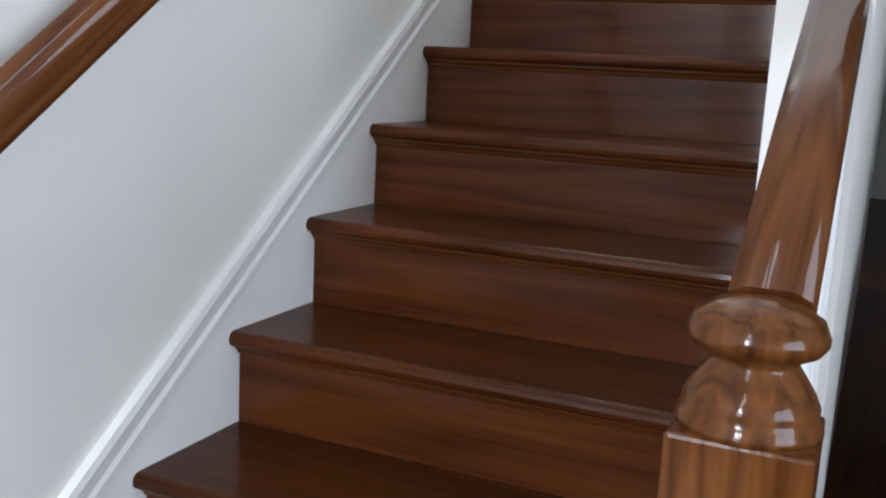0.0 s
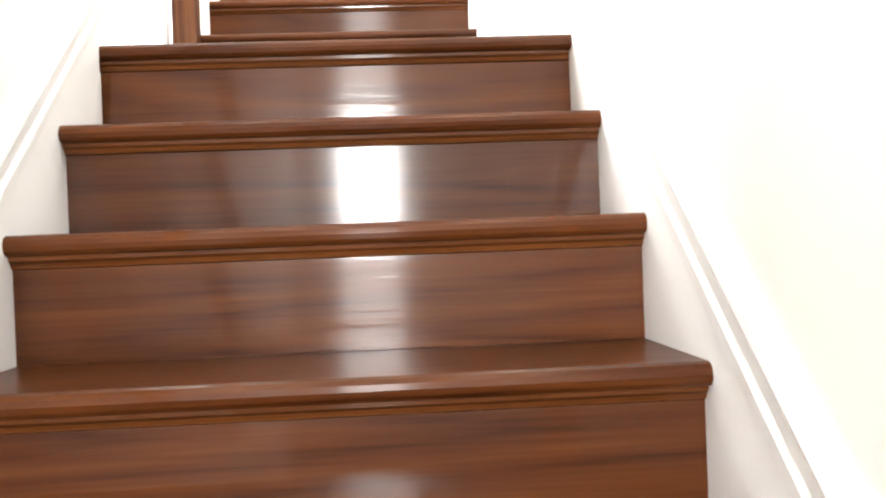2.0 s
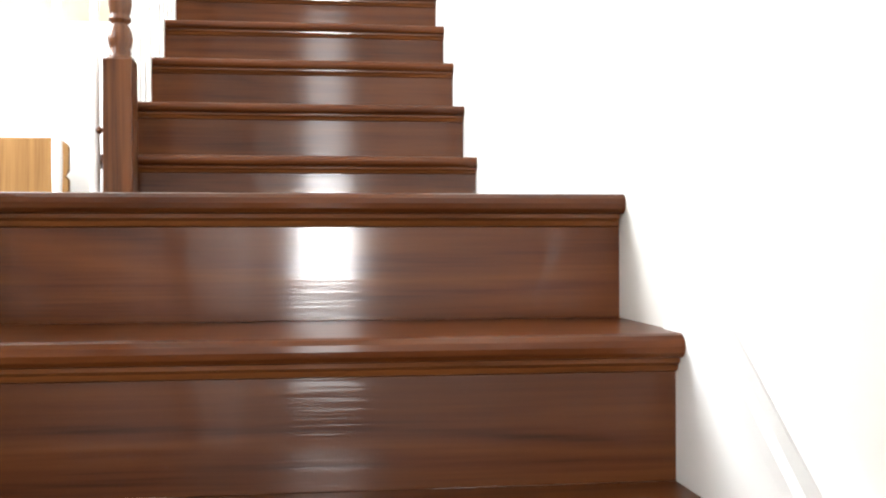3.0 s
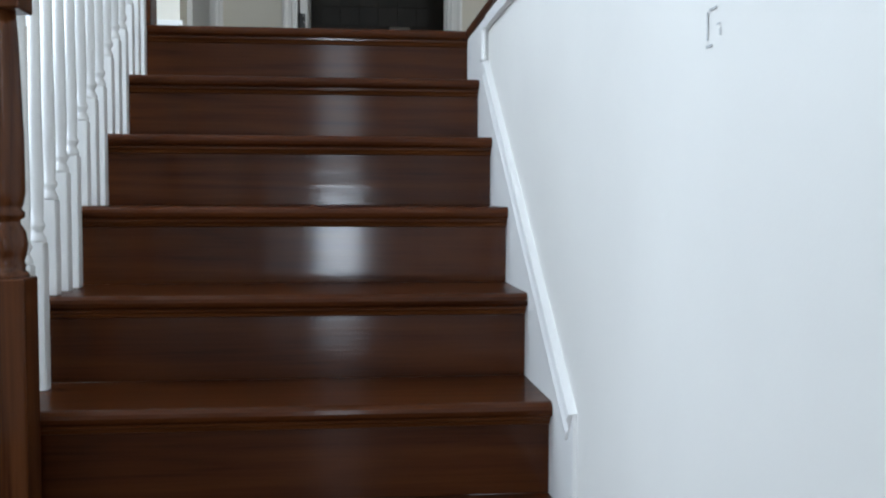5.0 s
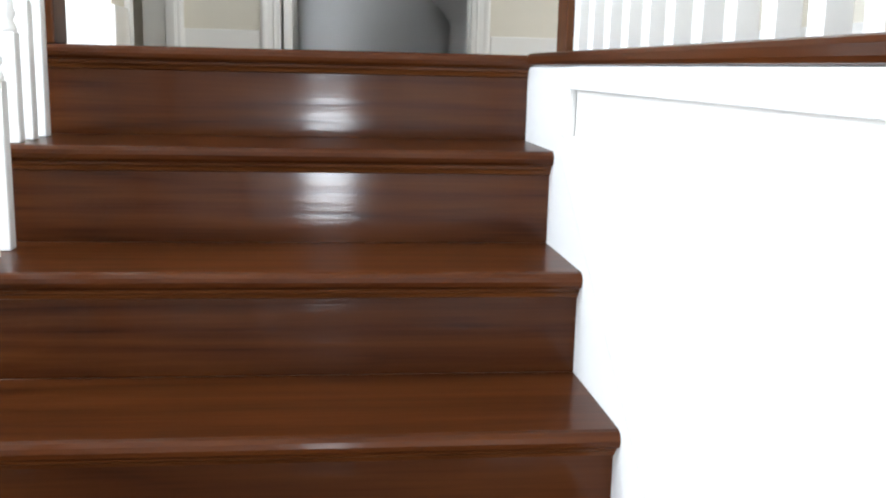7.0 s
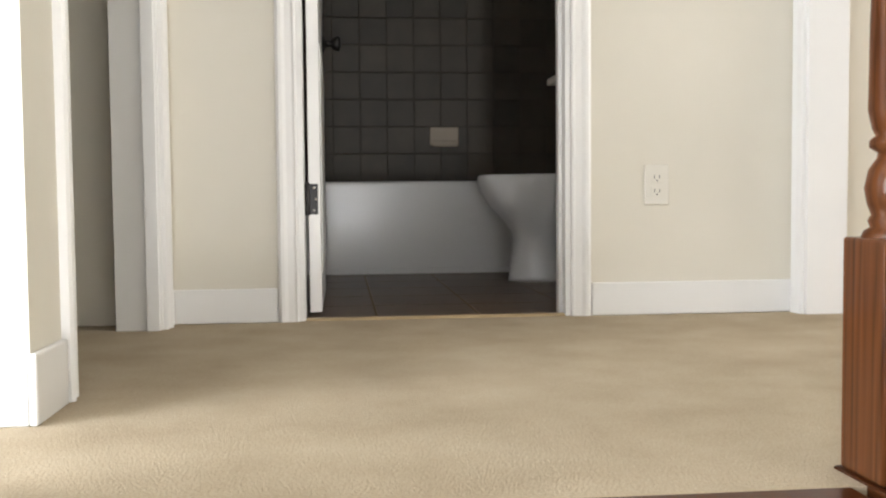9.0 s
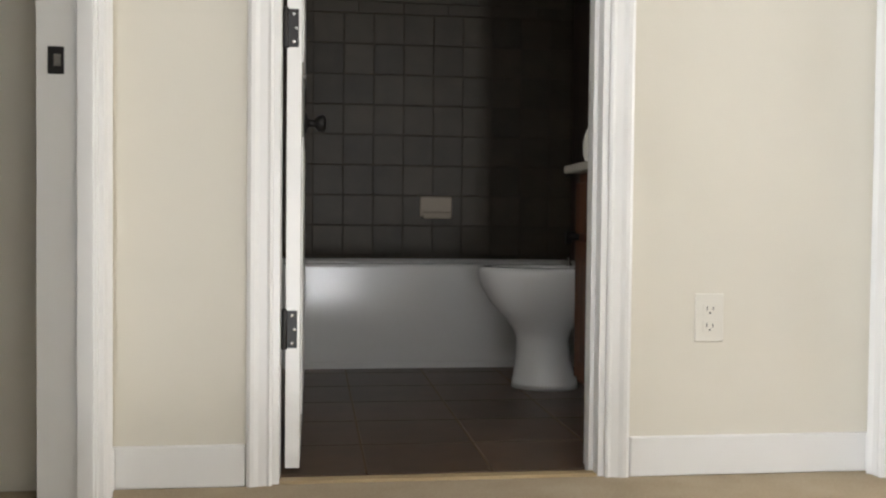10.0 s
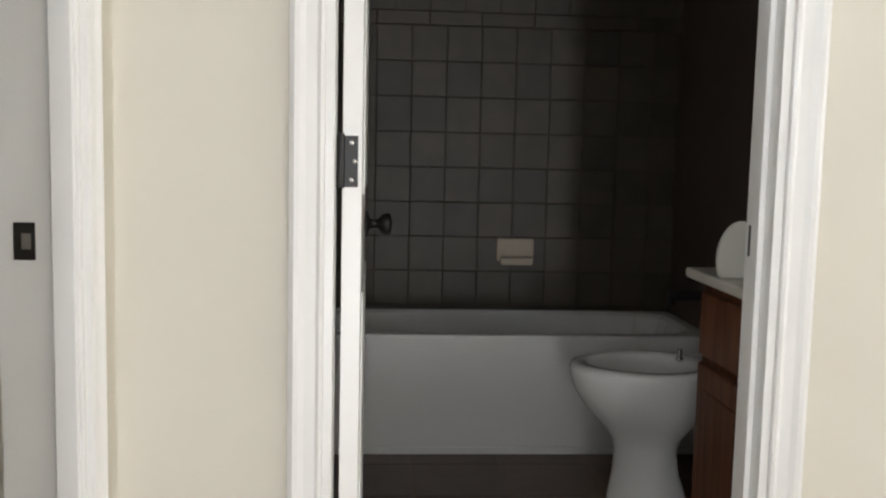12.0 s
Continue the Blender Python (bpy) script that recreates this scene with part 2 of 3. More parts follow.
def prism(name, pts, axis, a, b, material, parent=None, bev=0.0, smooth=False):
    """A profile of 2D points drawn out along an axis from a to b."""
    bm = bmesh.new()
    def at(p, t):
        return {"x": (t, p[0], p[1]), "y": (p[0], t, p[1]), "z": (p[0], p[1], t)}[axis]
    va = [bm.verts.new(at(p, a)) for p in pts]
    vb = [bm.verts.new(at(p, b)) for p in pts]
    bm.faces.new(va)
    bm.faces.new(vb)
    for i in range(len(pts)):
        j = (i + 1) % len(pts)
        bm.faces.new((va[i], va[j], vb[j], vb[i]))
    if bev:
        bmesh.ops.bevel(bm, geom=list(bm.edges), offset=bev, segments=1, affect="EDGES")
    return finish(name, bm, material, parent, smooth)


def lathe_bm(bm, prof, cx=0.0, cy=0.0, n=20):
    rings = []
    for r, z in prof:
        rings.append([bm.verts.new((cx + r * math.cos(2 * math.pi * i / n), cy + r * math.sin(2 * math.pi * i / n), z)) for i in range(n)])
    for a, b in zip(rings, rings[1:]):
        for i in range(n):
            f = bm.faces.new((a[i], a[(i + 1) % n], b[(i + 1) % n], b[i]))
            f.smooth = True
    bm.faces.new(rings[0][::-1])
    bm.faces.new(rings[-1])


def sweep(name, path, prof, material, parent=None, smooth=True):
    """A closed profile (across, up) carried along straight pieces in upright planes."""
    bm = bmesh.new()
    rings = []
    for i, p in enumerate(path):
        p = Vector(p)
        a = Vector(path[max(i - 1, 0)])
        b = Vector(path[min(i + 1, len(path) - 1)])
        d = (b - a).normalized()
        side = d.cross(Vector((0, 0, 1))).normalized()
        up = side.cross(d).normalized()
        rings.append([bm.verts.new(p + side * u + up * v) for u, v in prof])
    n = len(prof)
    for a, b in zip(rings, rings[1:]):
        for i in range(n):
            bm.faces.new((a[i], a[(i + 1) % n], b[(i + 1) % n], b[i])).smooth = smooth
    bm.faces.new(rings[0])
    bm.faces.new(rings[-1][::-1])
    return finish(name, bm, material, parent)


def empty(name, x, y, z):
    ob = new(name)
    ob.empty_display_size = 0.1
    ob.location = (x, y, z)
    return ob


def under(parent, *parts):
    for p in parts:
        p.parent = parent
        p.matrix_parent_inverse = Matrix.Translation(parent.location).inverted()
    return parent


def structure(ob, label=""):
    return tagged(ob, label, "", "", "structure")


# ---------------------------------------------------------------- shell
X0, X1, Y0, Y1 = -2.5, 4.9, -4.4, YT + 5.0
T = 0.12


def wall_box(name, lo, hi, material=WALL, label="white painted plaster wall"):
    return structure(box(name, lo, hi, material), label)


def wall_with_openings(name, axis, at, thick, a, b, z0, z1, holes, material, label):
    """A wall along an axis, made of slabs round its openings (a, b, z0, z1)."""
    bm = bmesh.new()
    def slab(p, q, r, s):
        if q - p < 1e-4 or s - r < 1e-4:
            return
        if axis == "x":
            add_box(bm, (p, at, r), (q, at + thick, s))
        else:
            add_box(bm, (at, p, r), (at + thick, q, s))
    edge = a
    for h0, h1, hz0, hz1 in sorted(holes):
        slab(edge, h0, z0, z1)
        slab(h0, h1, z0, hz0)
        slab(h0, h1, hz1, z1)
        edge = h1
    slab(edge, b, z0, z1)
    return structure(finish(name, bm, material), label)


structure(box("floor_lower", (X0, Y0, GROUND - 0.2), (X1, Y1, GROUND), OAK_Y), "dark stained wooden lower floor")
structure(box("ceiling", (X0, Y0, CEIL), (X1, Y1, CEIL + 0.15), CEILM), "plain white painted ceiling")
wall_with_openings("wall_front", "x", Y0 - T, T, X0, X1, GROUND, CEIL, [(0.24, 0.70, -0.05, 4.05)], WALL, "white foyer wall with an added, unseen tall narrow window")
wall_with_openings("wall_left", "y", X0 - T, T, Y0, Y1, GROUND, CEIL, [(-0.4, 1.2, 2.15, 4.25), (2.3, 4.0, 2.15, 4.25)], WALL, "white outer wall with unseen windows")
wall_with_openings("wall_right", "y", X1, T, Y0, Y1, GROUND, CEIL, [(-3.9, -1.3, -0.1, 2.1), (YT - 0.1, YT + 1.5, ZT + 0.55, ZT + 2.05)], WALL, "white outer wall with unseen windows")
wall_box("wall_back", (X0, Y1, GROUND), (X1, Y1 + T, CEIL))

# stair walls
wall_box("wall_stair_left", (-T, -3.2, GROUND), (0, 6 * GO + 0.02, 2.0), WALL, "white painted wall beside the lower stair flight")
wall_box("wall_stair_right", (W, -0.05, GROUND), (W + T, 1.75, CEIL), WALL, "white painted wall beside the stair")
wall_box("wall_stair_right_half", (W, 1.75, GROUND), (W + T, YT, ZT - 0.022), WALL, "white painted half wall under the upper guard rail")

# upper floor
structure(box("floor_upper_hall", (X0, YT + 0.09, ZT - 0.25), (X1, YW, ZT), CARPET), "beige carpet on the upper hall floor")
structure(box("floor_upper_right", (W + T, 1.75, ZT - 0.25), (X1, YT + 0.09, ZT), CARPET), "beige carpet beside the stairwell")
structure(box("floor_upper_rooms", (X0, YW + 0.0, ZT - 0.25), (X1, Y1, ZT - 0.012), OAK_Y), "floor of the rooms beyond the hall")
wall_box("wall_upper_gallery", (W + T, 1.63, ZT - 0.25), (X1, 1.75, CEIL))
wall_box("wall_under_hall", (X0, YT + 0.09, GROUND), (-0.2, YT + 0.21, ZT - 0.25))

# hall walls
LD0, LD1 = YT + 0.77, YT + 1.643        # left doorway
RD0, RD1 = YT + 0.85, YT + 1.682        # right doorway
wall_with_openings("wall_hall_left", "y", XHL - T, T, YT + 0.55, YW, ZT, CEIL, [(LD0, LD1, ZT, ZT + DOOR_H)], CREAM, "cream painted hall wall with a doorway")
wall_box("wall_left_room", (X0, YT + 0.55, ZT), (XHL - T, YT + 0.66, CEIL), WALL, "white painted wall at the stair head")
wall_with_openings("wall_hall_right", "y", XHR, T, 1.75, YW, ZT, CEIL, [(RD0, RD1, ZT, ZT + DOOR_H)], CREAM, "cream painted hall wall with a doorway")
BX0, BX1 = 0.277, 1.050                # bathroom doorway
wall_with_openings("wall_bath", "x", YW, T, X0, X1, ZT, CEIL, [(BX0, BX1, ZT, ZT + DOOR_H)], CREAM, "cream painted hall wall with the bathroom doorway")

# ---------------------------------------------------------------- stair steps
def tread_bm(x0, x1, yn, z, depth, ret=0.0):
    """A board with a rounded nosing, its front at yn, its top at z."""
    th = 0.030
    prof = []
    for i in range(7):
        a = math.pi / 2 + math.pi * i / 6
        prof.append((yn + th / 2 + th / 2 * math.cos(a), z - th / 2 + th / 2 * math.sin(a)))
    prof += [(yn + depth, z - th), (yn + depth, z)]
    return prof


def flight(name, label, first, count, y_first, z_base, x0, x1, left_open):
    """A flight of boards: riser, cove moulding and tread for each step. The last is the level above."""
    parent = empty(name, (x0 + x1) / 2, y_first, z_base)
    parts = []
    for i in range(count):
        z = z_base + (i + 1) * RISE
        yn = y_first + i * GO
        xa = x0 - (0.035 if left_open else 0.0)
        rz0 = z - RISE
        parts.append(box("riser", (x0, yn + NOSE, rz0), (x1, yn + NOSE + 0.018, z - 0.03), OAK_X, 0.0008, None, 1))
        # cove under the nosing
        cp = [(yn + NOSE, z - 0.030), (yn + NOSE - 0.016, z - 0.030), (yn + NOSE - 0.015, z - 0.036), (yn + NOSE - 0.009, z - 0.040), (yn + NOSE - 0.006, z - 0.047), (yn + NOSE, z - 0.049)]
        parts.append(prism("cove", cp, "x", x0, x1 - 0.004, OAK_SHEEN))
        if i < count - 1:
            parts.append(prism("tread", tread_bm(xa, x1, yn, z, GO + NOSE), "x", xa, x1, OAK_X))
    under(parent, *parts)
    tagged(parent, label, "stairs", "", "structure")
    return parent


flight("stair_lower", "dark stained glossy oak stair flight between white walls", -2, 9, -2 * GO, GROUND, 0.0, W, False)
flight("stair_upper", "dark stained glossy oak stair flight with white balusters", 1, NB, YB, LAND, -0.13, W, True)

# landing and top boards
landing = empty("landing", 0.45, 2.2, LAND)
lp = [prism("nosing", tread_bm(0, 1, 6 * GO, LAND, 0.09), "x", -0.0, W, OAK_X)]
yy = 6 * GO + 0.0905
k = 0
while yy < YB + NOSE - 0.01:
    y2 = min(yy + 0.0825, YB + NOSE)
    lp.append(box("plank", (-0.30, yy, LAND - 0.02), (W, y2 - 0.0005, LAND), OAK_X, 0.0008, None, 1))
    yy = y2
lp.append(box("subfloor", (-0.30, 6 * GO + 0.06, LAND - 0.24), (W, YB + 0.06, LAND - 0.0205), TRIM))
under(landing, *lp)
tagged(landing, "dark stained glossy oak stair landing", "landing", "", "structure")
top = empty("stair_top_board", 0.4, YT, ZT)
under(top, prism("nosing", tread_bm(0, 1, YT, ZT, 0.09), "x", -0.165, W + 0.06, OAK_X))
tagged(top, "dark stained oak nosing at the edge of the hall carpet", "nosing", "", "structure")

# ---------------------------------------------------------------- skirts on the stair walls
def skirt(name, x, face, ya, za, yb, zb, h, mw=0.07):
    """Sloping white skirt board with a moulded top edge on a wall at x; face is +1 or -1 into the stair."""
    t = 0.008
    lo = (x, x + face * t)
    drop = 0.42
    pts = [(ya, za + h), (yb, zb + h), (yb, zb - drop), (ya, za - drop)]
    a = prism("board", pts, "x", min(lo), max(lo), TRIM)
    s = (zb - za) / (yb - ya)
    prof = [(0, -mw), (0.012, -mw + 0.003), (0.014, -mw * 0.72), (0.010, -mw * 0.60), (0.013, -mw * 0.34), (0.018, -mw * 0.20), (0.016, 0.0), (0, 0.002)]
    bm = bmesh.new()
    rings = []
    for y, z in ((ya, za + h), (yb, zb + h)):
        rings.append([bm.verts.new((x + face * u, y - v * s / (1 + s * s) ** 0.5, z + v / (1 + s * s) ** 0.5)) for u, v in prof])
    n = len(prof)
    for i in range(n):
        bm.faces.new((rings[0][i], rings[0][(i + 1) % n], rings[1][(i + 1) % n], rings[1][i]))
    bm.faces.new(rings[0])
    bm.faces.new(rings[1])
    b = finish("moulding", bm, TRIM)
    p = empty(name, x, ya, za)
    under(p, a, b)
    return tagged(p, "white painted skirt board with a moulded edge along the stair", "skirt", "", "structure")


SL = RISE / GO
skirt("skirt_lower_left", 0.0, 1, -0.75, -0.75 * SL, 6 * GO, 6 * RISE, 0.125, 0.07)
skirt("skirt_lower_right", W, -1, -0.04, -0.04 * SL, 5.3 * GO, 5.3 * RISE, 0.160, 0.09)
skirt("skirt_upper_right", W, -1, YB - 0.16, LAND + RISE - 0.16 * SL, 3.80, LAND + RISE + (3.80 - YB) * SL, 0.128, 0.07)

# trim under the guard on the half wall
p = empty("guard_cap", W + 0.05, 3.0, ZT)
under(p, box("cap", (W - 0.016, 1.75, ZT - 0.022), (W + 0.145, YT - 0.001, ZT + 0.004), OAK_Y, 0.008),
      box("end_block", (W + 0.080, YT - 0.0008, ZT - 0.02), (W + 0.185, YT + 0.172, ZT + 0.004), OAK_Y, 0.005),
      box("band", (W - 0.010, 1.75, ZT - 0.064), (W - 0.0005, 3.80, ZT - 0.0225), TRIM, 0.003),
      box("bead", (W - 0.016, 1.75, ZT - 0.063), (W - 0.0105, 3.80, ZT - 0.049), TRIM, 0.002),
      box("end_board", (W - 0.007, 3.802, ZT - 0.40), (W - 0.0008, YT + 0.028, ZT - 0.024), TRIM, 0.002),
      box("upright", (W - 0.020, 3.795, ZT - 0.150), (W - 0.0072, 3.835, ZT - 0.0625), TRIM, 0.005))
tagged(p, "dark oak cap with white moulding on the half wall", "cap", "", "structure")

# ---------------------------------------------------------------- balusters, newels, rails
def make_baluster(h, base):
    bm = bmesh.new()
    w = 0.0165
    add_box(bm, (-w, -w, 0), (w, w, base), 0.002, 1)
    prof = [(0.016, base - 0.001), (0.0175, base + 0.006), (0.0135, base + 0.016), (0.011, base + 0.022), (0.0155, base + 0.03), (0.0165, base + 0.036), (0.0125, base + 0.044),
            (0.0135, base + 0.07), (0.0145, base + 0.12), (0.013, base + 0.25), (0.0105, h)]
    lathe_bm(bm, prof, n=12)
    me = bpy.data.meshes.new("baluster")
    bmesh.ops.recalc_face_normals(bm, faces=bm.faces)
    bm.to_mesh(me)
    bm.free()
    me.materials.append(TRIM)
    return me


def baluster(x, y, z, me, group):
    ob = new("baluster", me)
    ob.location = (x, y, z)
    return tagged(ob, "white painted turned wooden stair baluster", "baluster", group)


BAL_LOW = make_baluster(0.92, 0.03)
BAL_SHORT, BAL_LONG, BAL_MID = make_baluster(0.80, 0.20), make_baluster(0.86, 0.26), make_baluster(0.92, 0.30)
XB = -0.098
for i in range(NB - 1):
    zt = LAND + (i + 1) * RISE
    yn = YB + i * GO
    for j, (dy, me) in enumerate(((0.045, BAL_SHORT), (0.130, BAL_LONG), (0.215, BAL_MID))):
        if i == NB - 2 and j == 3:
            continue
        baluster(XB, yn + dy, zt, me, "balusters of the upper flight")
yb = YT - 0.16
while yb > 1.85:
    baluster(W + 0.065, yb, ZT + 0.004, BAL_LONG, "balusters of the upper guard")
    yb -= 0.108


def newel(name, x, y, z, block, total, w, label, wood_mat=None, urn=False):
    """Square base block, turned shaft, upper block and a mushroom cap."""
    p = empty(name, x, y, z)
    bm = bmesh.new()
    h = w / 2
    add_box(bm, (x - h, y - h, z), (x + h, y + h, z + block), 0.004, 2)
    zz = z + block
    prof = [(h * 0.98, zz - 0.004), (h * 0.86, zz + 0.008), (h * 0.72, zz + 0.012), (h * 0.78, zz + 0.020), (h * 0.70, zz + 0.027), (h * 0.80, zz + 0.040), (h * 0.87, zz + 0.058),
            (h * 0.78, zz + 0.080), (h * 0.58, zz + 0.094), (h * 0.56, zz + 0.100), (h * 0.76, zz + 0.106), (h * 0.76, zz + 0.114), (h * 0.62, zz + 0.120), (h * 0.70, zz + 0.128), (h * 0.80, zz + 0.15),
            (h * 0.78, zz + 0.25), (h * 0.62, z + total - 0.30), (h * 0.55, z + total - 0.26)]
    lathe_bm(bm, prof, x, y, 24)
    hb = h * 1.10 if urn else h
    add_box(bm, (x - hb, y - hb, z + total - 0.262), (x + hb, y + hb, z + total - (0.103 if urn else 0.0925)), 0.004, 2)
    wood_mat = wood_mat or OAK_Z
    body = finish("post", bm, wood_mat)
    bm = bmesh.new()
    zt = z + total
    prof = [(h * 1.0, zt - 0.0928), (h * 1.0, zt - 0.0848), (h * 0.93, zt - 0.0736), (h * 0.80, zt - 0.0648), (h * 0.76, zt - 0.0608), (h * 0.79, zt - 0.0576), (h * 0.66, zt - 0.0512), (h * 0.58, zt - 0.0456), (h * 0.60, zt - 0.0424), (h * 0.96, zt - 0.0392), (h * 1.06, zt - 0.0328), (h * 1.07, zt - 0.0264), (h * 0.97, zt - 0.0144), (h * 0.66, zt - 0.0048), (h * 0.2, zt)]
    if urn:
        prof = [(h * 1.13, zt - 0.104), (h * 1.13, zt - 0.099), (h * 1.08, zt - 0.092), (h * 1.03, zt - 0.087), (h * 1.05, zt - 0.083), (h * 0.96, zt - 0.073), (h * 0.81, zt - 0.061), (h * 0.68, zt - 0.052), (h * 0.66, zt - 0.047)] + prof[9:]
    lathe_bm(bm, prof, x, y, 28)
    cap = finish("cap", bm, wood_mat)
    under(p, body, cap)
    return tagged(p, label, "newel post", "newel posts")


newel("newel_post", 1.000, -0.655, GROUND, 0.45, 0.895, 0.101, "varnished dark oak newel post with a mushroom cap", OAK_NEWEL, True)
gate_post = newel("newel_post", -0.074, 2.868, LAND, 0.435, 1.16, 0.078, "dark oak newel post at the foot of the upper flight")
newel("newel_post", 1.052, YT + 0.115, ZT + 0.004, 0.284, 1.10, 0.094, "dark oak newel post at the head of the stair")
newel("newel_post", -0.125, YT + 0.06, ZT, 0.285, 1.10, 0.100, "dark oak newel post at the head of the balustrade")

bm = bmesh.new()
lathe_bm(bm, [(0.005, 0.0), (0.005, 0.010), (0.010, 0.014), (0.011, 0.020), (0.004, 0.026)], 0, 0, 12)
bmesh.ops.transform(bm, matrix=Matrix.Translation((-0.0735 - 0.039, 2.868, LAND + 0.245)) @ Matrix.Rotation(-math.pi / 2, 4, "Y"), verts=bm.verts)
under(gate_post, finish("peg", bm, OAK_Z))

RAILP = [(-0.029, 0.0), (-0.031, 0.012), (-0.026, 0.022), (-0.031, 0.034), (-0.026, 0.052), (-0.012, 0.060), (0.012, 0.060), (0.026, 0.052), (0.031, 0.034), (0.026, 0.022), (0.031, 0.012), (0.029, 0.0)]
FLATRAIL = [(-0.034, 0.0), (-0.036, 0.02), (-0.032, 0.040), (-0.018, 0.048), (0.018, 0.048), (0.032, 0.040), (0.036, 0.02), (0.034, 0.0)]


def rail(name, path, prof, label):
    ob = sweep(name, path, prof, OAK_RAIL)
    return tagged(ob, label, "handrail")


rail("handrail", [(1.003, -0.61, 0.30), (0.998, -0.052, 0.60)], FLATRAIL, "varnished oak handrail from the newel to the wall")
rail("handrail", [(-0.106, 2.90, LAND + 1.02), (-0.115, YT + 0.02, ZT + 0.90)], RAILP, "dark oak handrail on the white balusters")
rail("handrail", [(W + 0.065, 1.76, ZT + 0.86), (W + 0.085, YT + 0.08, ZT + 0.86)], RAILP, "dark oak guard rail on white balusters")

# wall handrail on brackets
hr = empty("wall_handrail", 0.06, 0.3, 0.9)
hy0, hy1 = -0.85, 1.45
hz = lambda y: 0.50 + (y + 0.46) * SL
parts = [sweep("rail", [(0.075, hy0, hz(hy0) - 0.04), (0.075, hy1, hz(hy1) - 0.04)], RAILP, OAK_RAIL)]
for y in (-0.7, 0.2, 1.2):
    parts.append(box("bracket", (0.0, y - 0.012, hz(y) - 0.075), (0.08, y + 0.012, hz(y) - 0.04), BRONZE, 0.004))
under(hr, *parts)
tagged(hr, "dark oak handrail on bronze wall brackets", "handrail")

# balusters beside the bottom steps and wooden plinth of the wall end
for y, z in ((-0.16, -RISE), (-0.28, -2 * RISE), (-0.40, -2 * RISE)):
    baluster(W + 0.10, y, z, make_baluster((0.285 + (y + 0.5) * 0.69) - z, 0.26), "balusters of the bottom steps")
pl = box("wall_end_plinth", (W + 0.003, -0.068, -RISE), (W + T - 0.002, -0.0505, 0.065), OAK_Z, 0.003)
structure(pl, "dark oak plinth on the end of the stair wall")
structure(box("bottom_step_end", (W, -2 * GO, GROUND), (W + 0.16, -0.069, -2 * RISE), OAK_Y, 0.004), "dark oak end of the bottom stair step")
structure(box("second_step_end", (W, -1 * GO, -2 * RISE), (W + 0.16, -0.069, -RISE), OAK_Y, 0.004), "dark oak end of the second stair step")

# ---------------------------------------------------------------- landing balustrade
for x, y in ((-0.240, 2.87), (-0.148, 2.90)):
    baluster(x, y, LAND, BAL_LOW, "balusters of the landing")

# ---------------------------------------------------------------- door trim
def casing(name, axis, at, out, a, b, z0, h, depth, w=0.064, label="white painted moulded door casing", stops=(0, 1), setback=0.45):
    """Moulded casing round an opening a..b on the wall face at, standing out by out; jamb lining of the given depth."""
    p = empty(name, *((a, at, z0) if axis == "x" else (at, a, z0)))
    s = 1 if out > 0 else -1
    prof = [(0.0, 0.0), (0.0, 0.010), (0.006, 0.013), (0.012, 0.011), (0.03, 0.013), (0.040, 0.018), (w - 0.010, 0.019), (w - 0.002, 0.014), (w, 0.0)]
    parts = []
    for edge, d in ((a, -1), (b, 1)):
        pts = [((edge + d * u, at + s * v) if axis == "x" else (at + s * v, edge + d * u)) for u, v in prof]
        parts.append(prism("side_casing", pts, "z", z0, z0 + h + w, TRIM))
    lo, hi = a - w, b + w
    if axis == "x":
        parts.append(box("head_casing", (lo, min(at, at + s * 0.016), z0 + h), (hi, max(at, at + s * 0.016), z0 + h + w), TRIM, 0.003))
    else:
        parts.append(box("head_casing", (min(at, at + s * 0.016), lo, z0 + h), (max(at, at + s * 0.016), hi, z0 + h + w), TRIM, 0.003))
    t = 0.016
    d0, d1 = sorted((at - s * 0.0, at - s * depth))
    mid = at - s * depth * setback
    for e0, e1 in ((a, a + t), (b - t, b)):
        if axis == "x":
            parts.append(box("jamb", (e0, d0, z0), (e1, d1, z0 + h), TRIM, 0.0015))
        else:
            parts.append(box("jamb", (d0, e0, z0), (d1, e1, z0 + h), TRIM, 0.0015))
    for e0, e1 in [((a + t, a + t + 0.011), (b - t - 0.011, b - t))[i] for i in stops]:
        if axis == "x":
            parts.append(box("stop", (e0, mid - 0.017, z0), (e1, mid + 0.017, z0 + h - t), TRIM, 0.002))
        else:
            parts.append(box("stop", (mid - 0.017, e0, z0), (mid + 0.017, e1, z0 + h - t), TRIM, 0.002))
    if axis == "x":
        parts.append(box("head_jamb", (a, d0, z0 + h - t), (b, d1, z0 + h), TRIM))
    else:
        parts.append(box("head_jamb", (d0, a, z0 + h - t), (d1, b, z0 + h), TRIM))
    under(p, *parts)
    return tagged(p, label, "door frame", "", "structure")


casing("door_frame_bath", "x", YW, -1, BX0, BX1, ZT, DOOR_H, T, 0.058, stops=(1,))
casing("door_frame_left", "y", XHL, 1, LD0, LD1, ZT, DOOR_H, T, 0.055, stops=(1,), setback=0.18)
casing("door_frame_right", "y", XHR, -1, RD0, RD1, ZT, DOOR_H, T, 0.055, stops=())


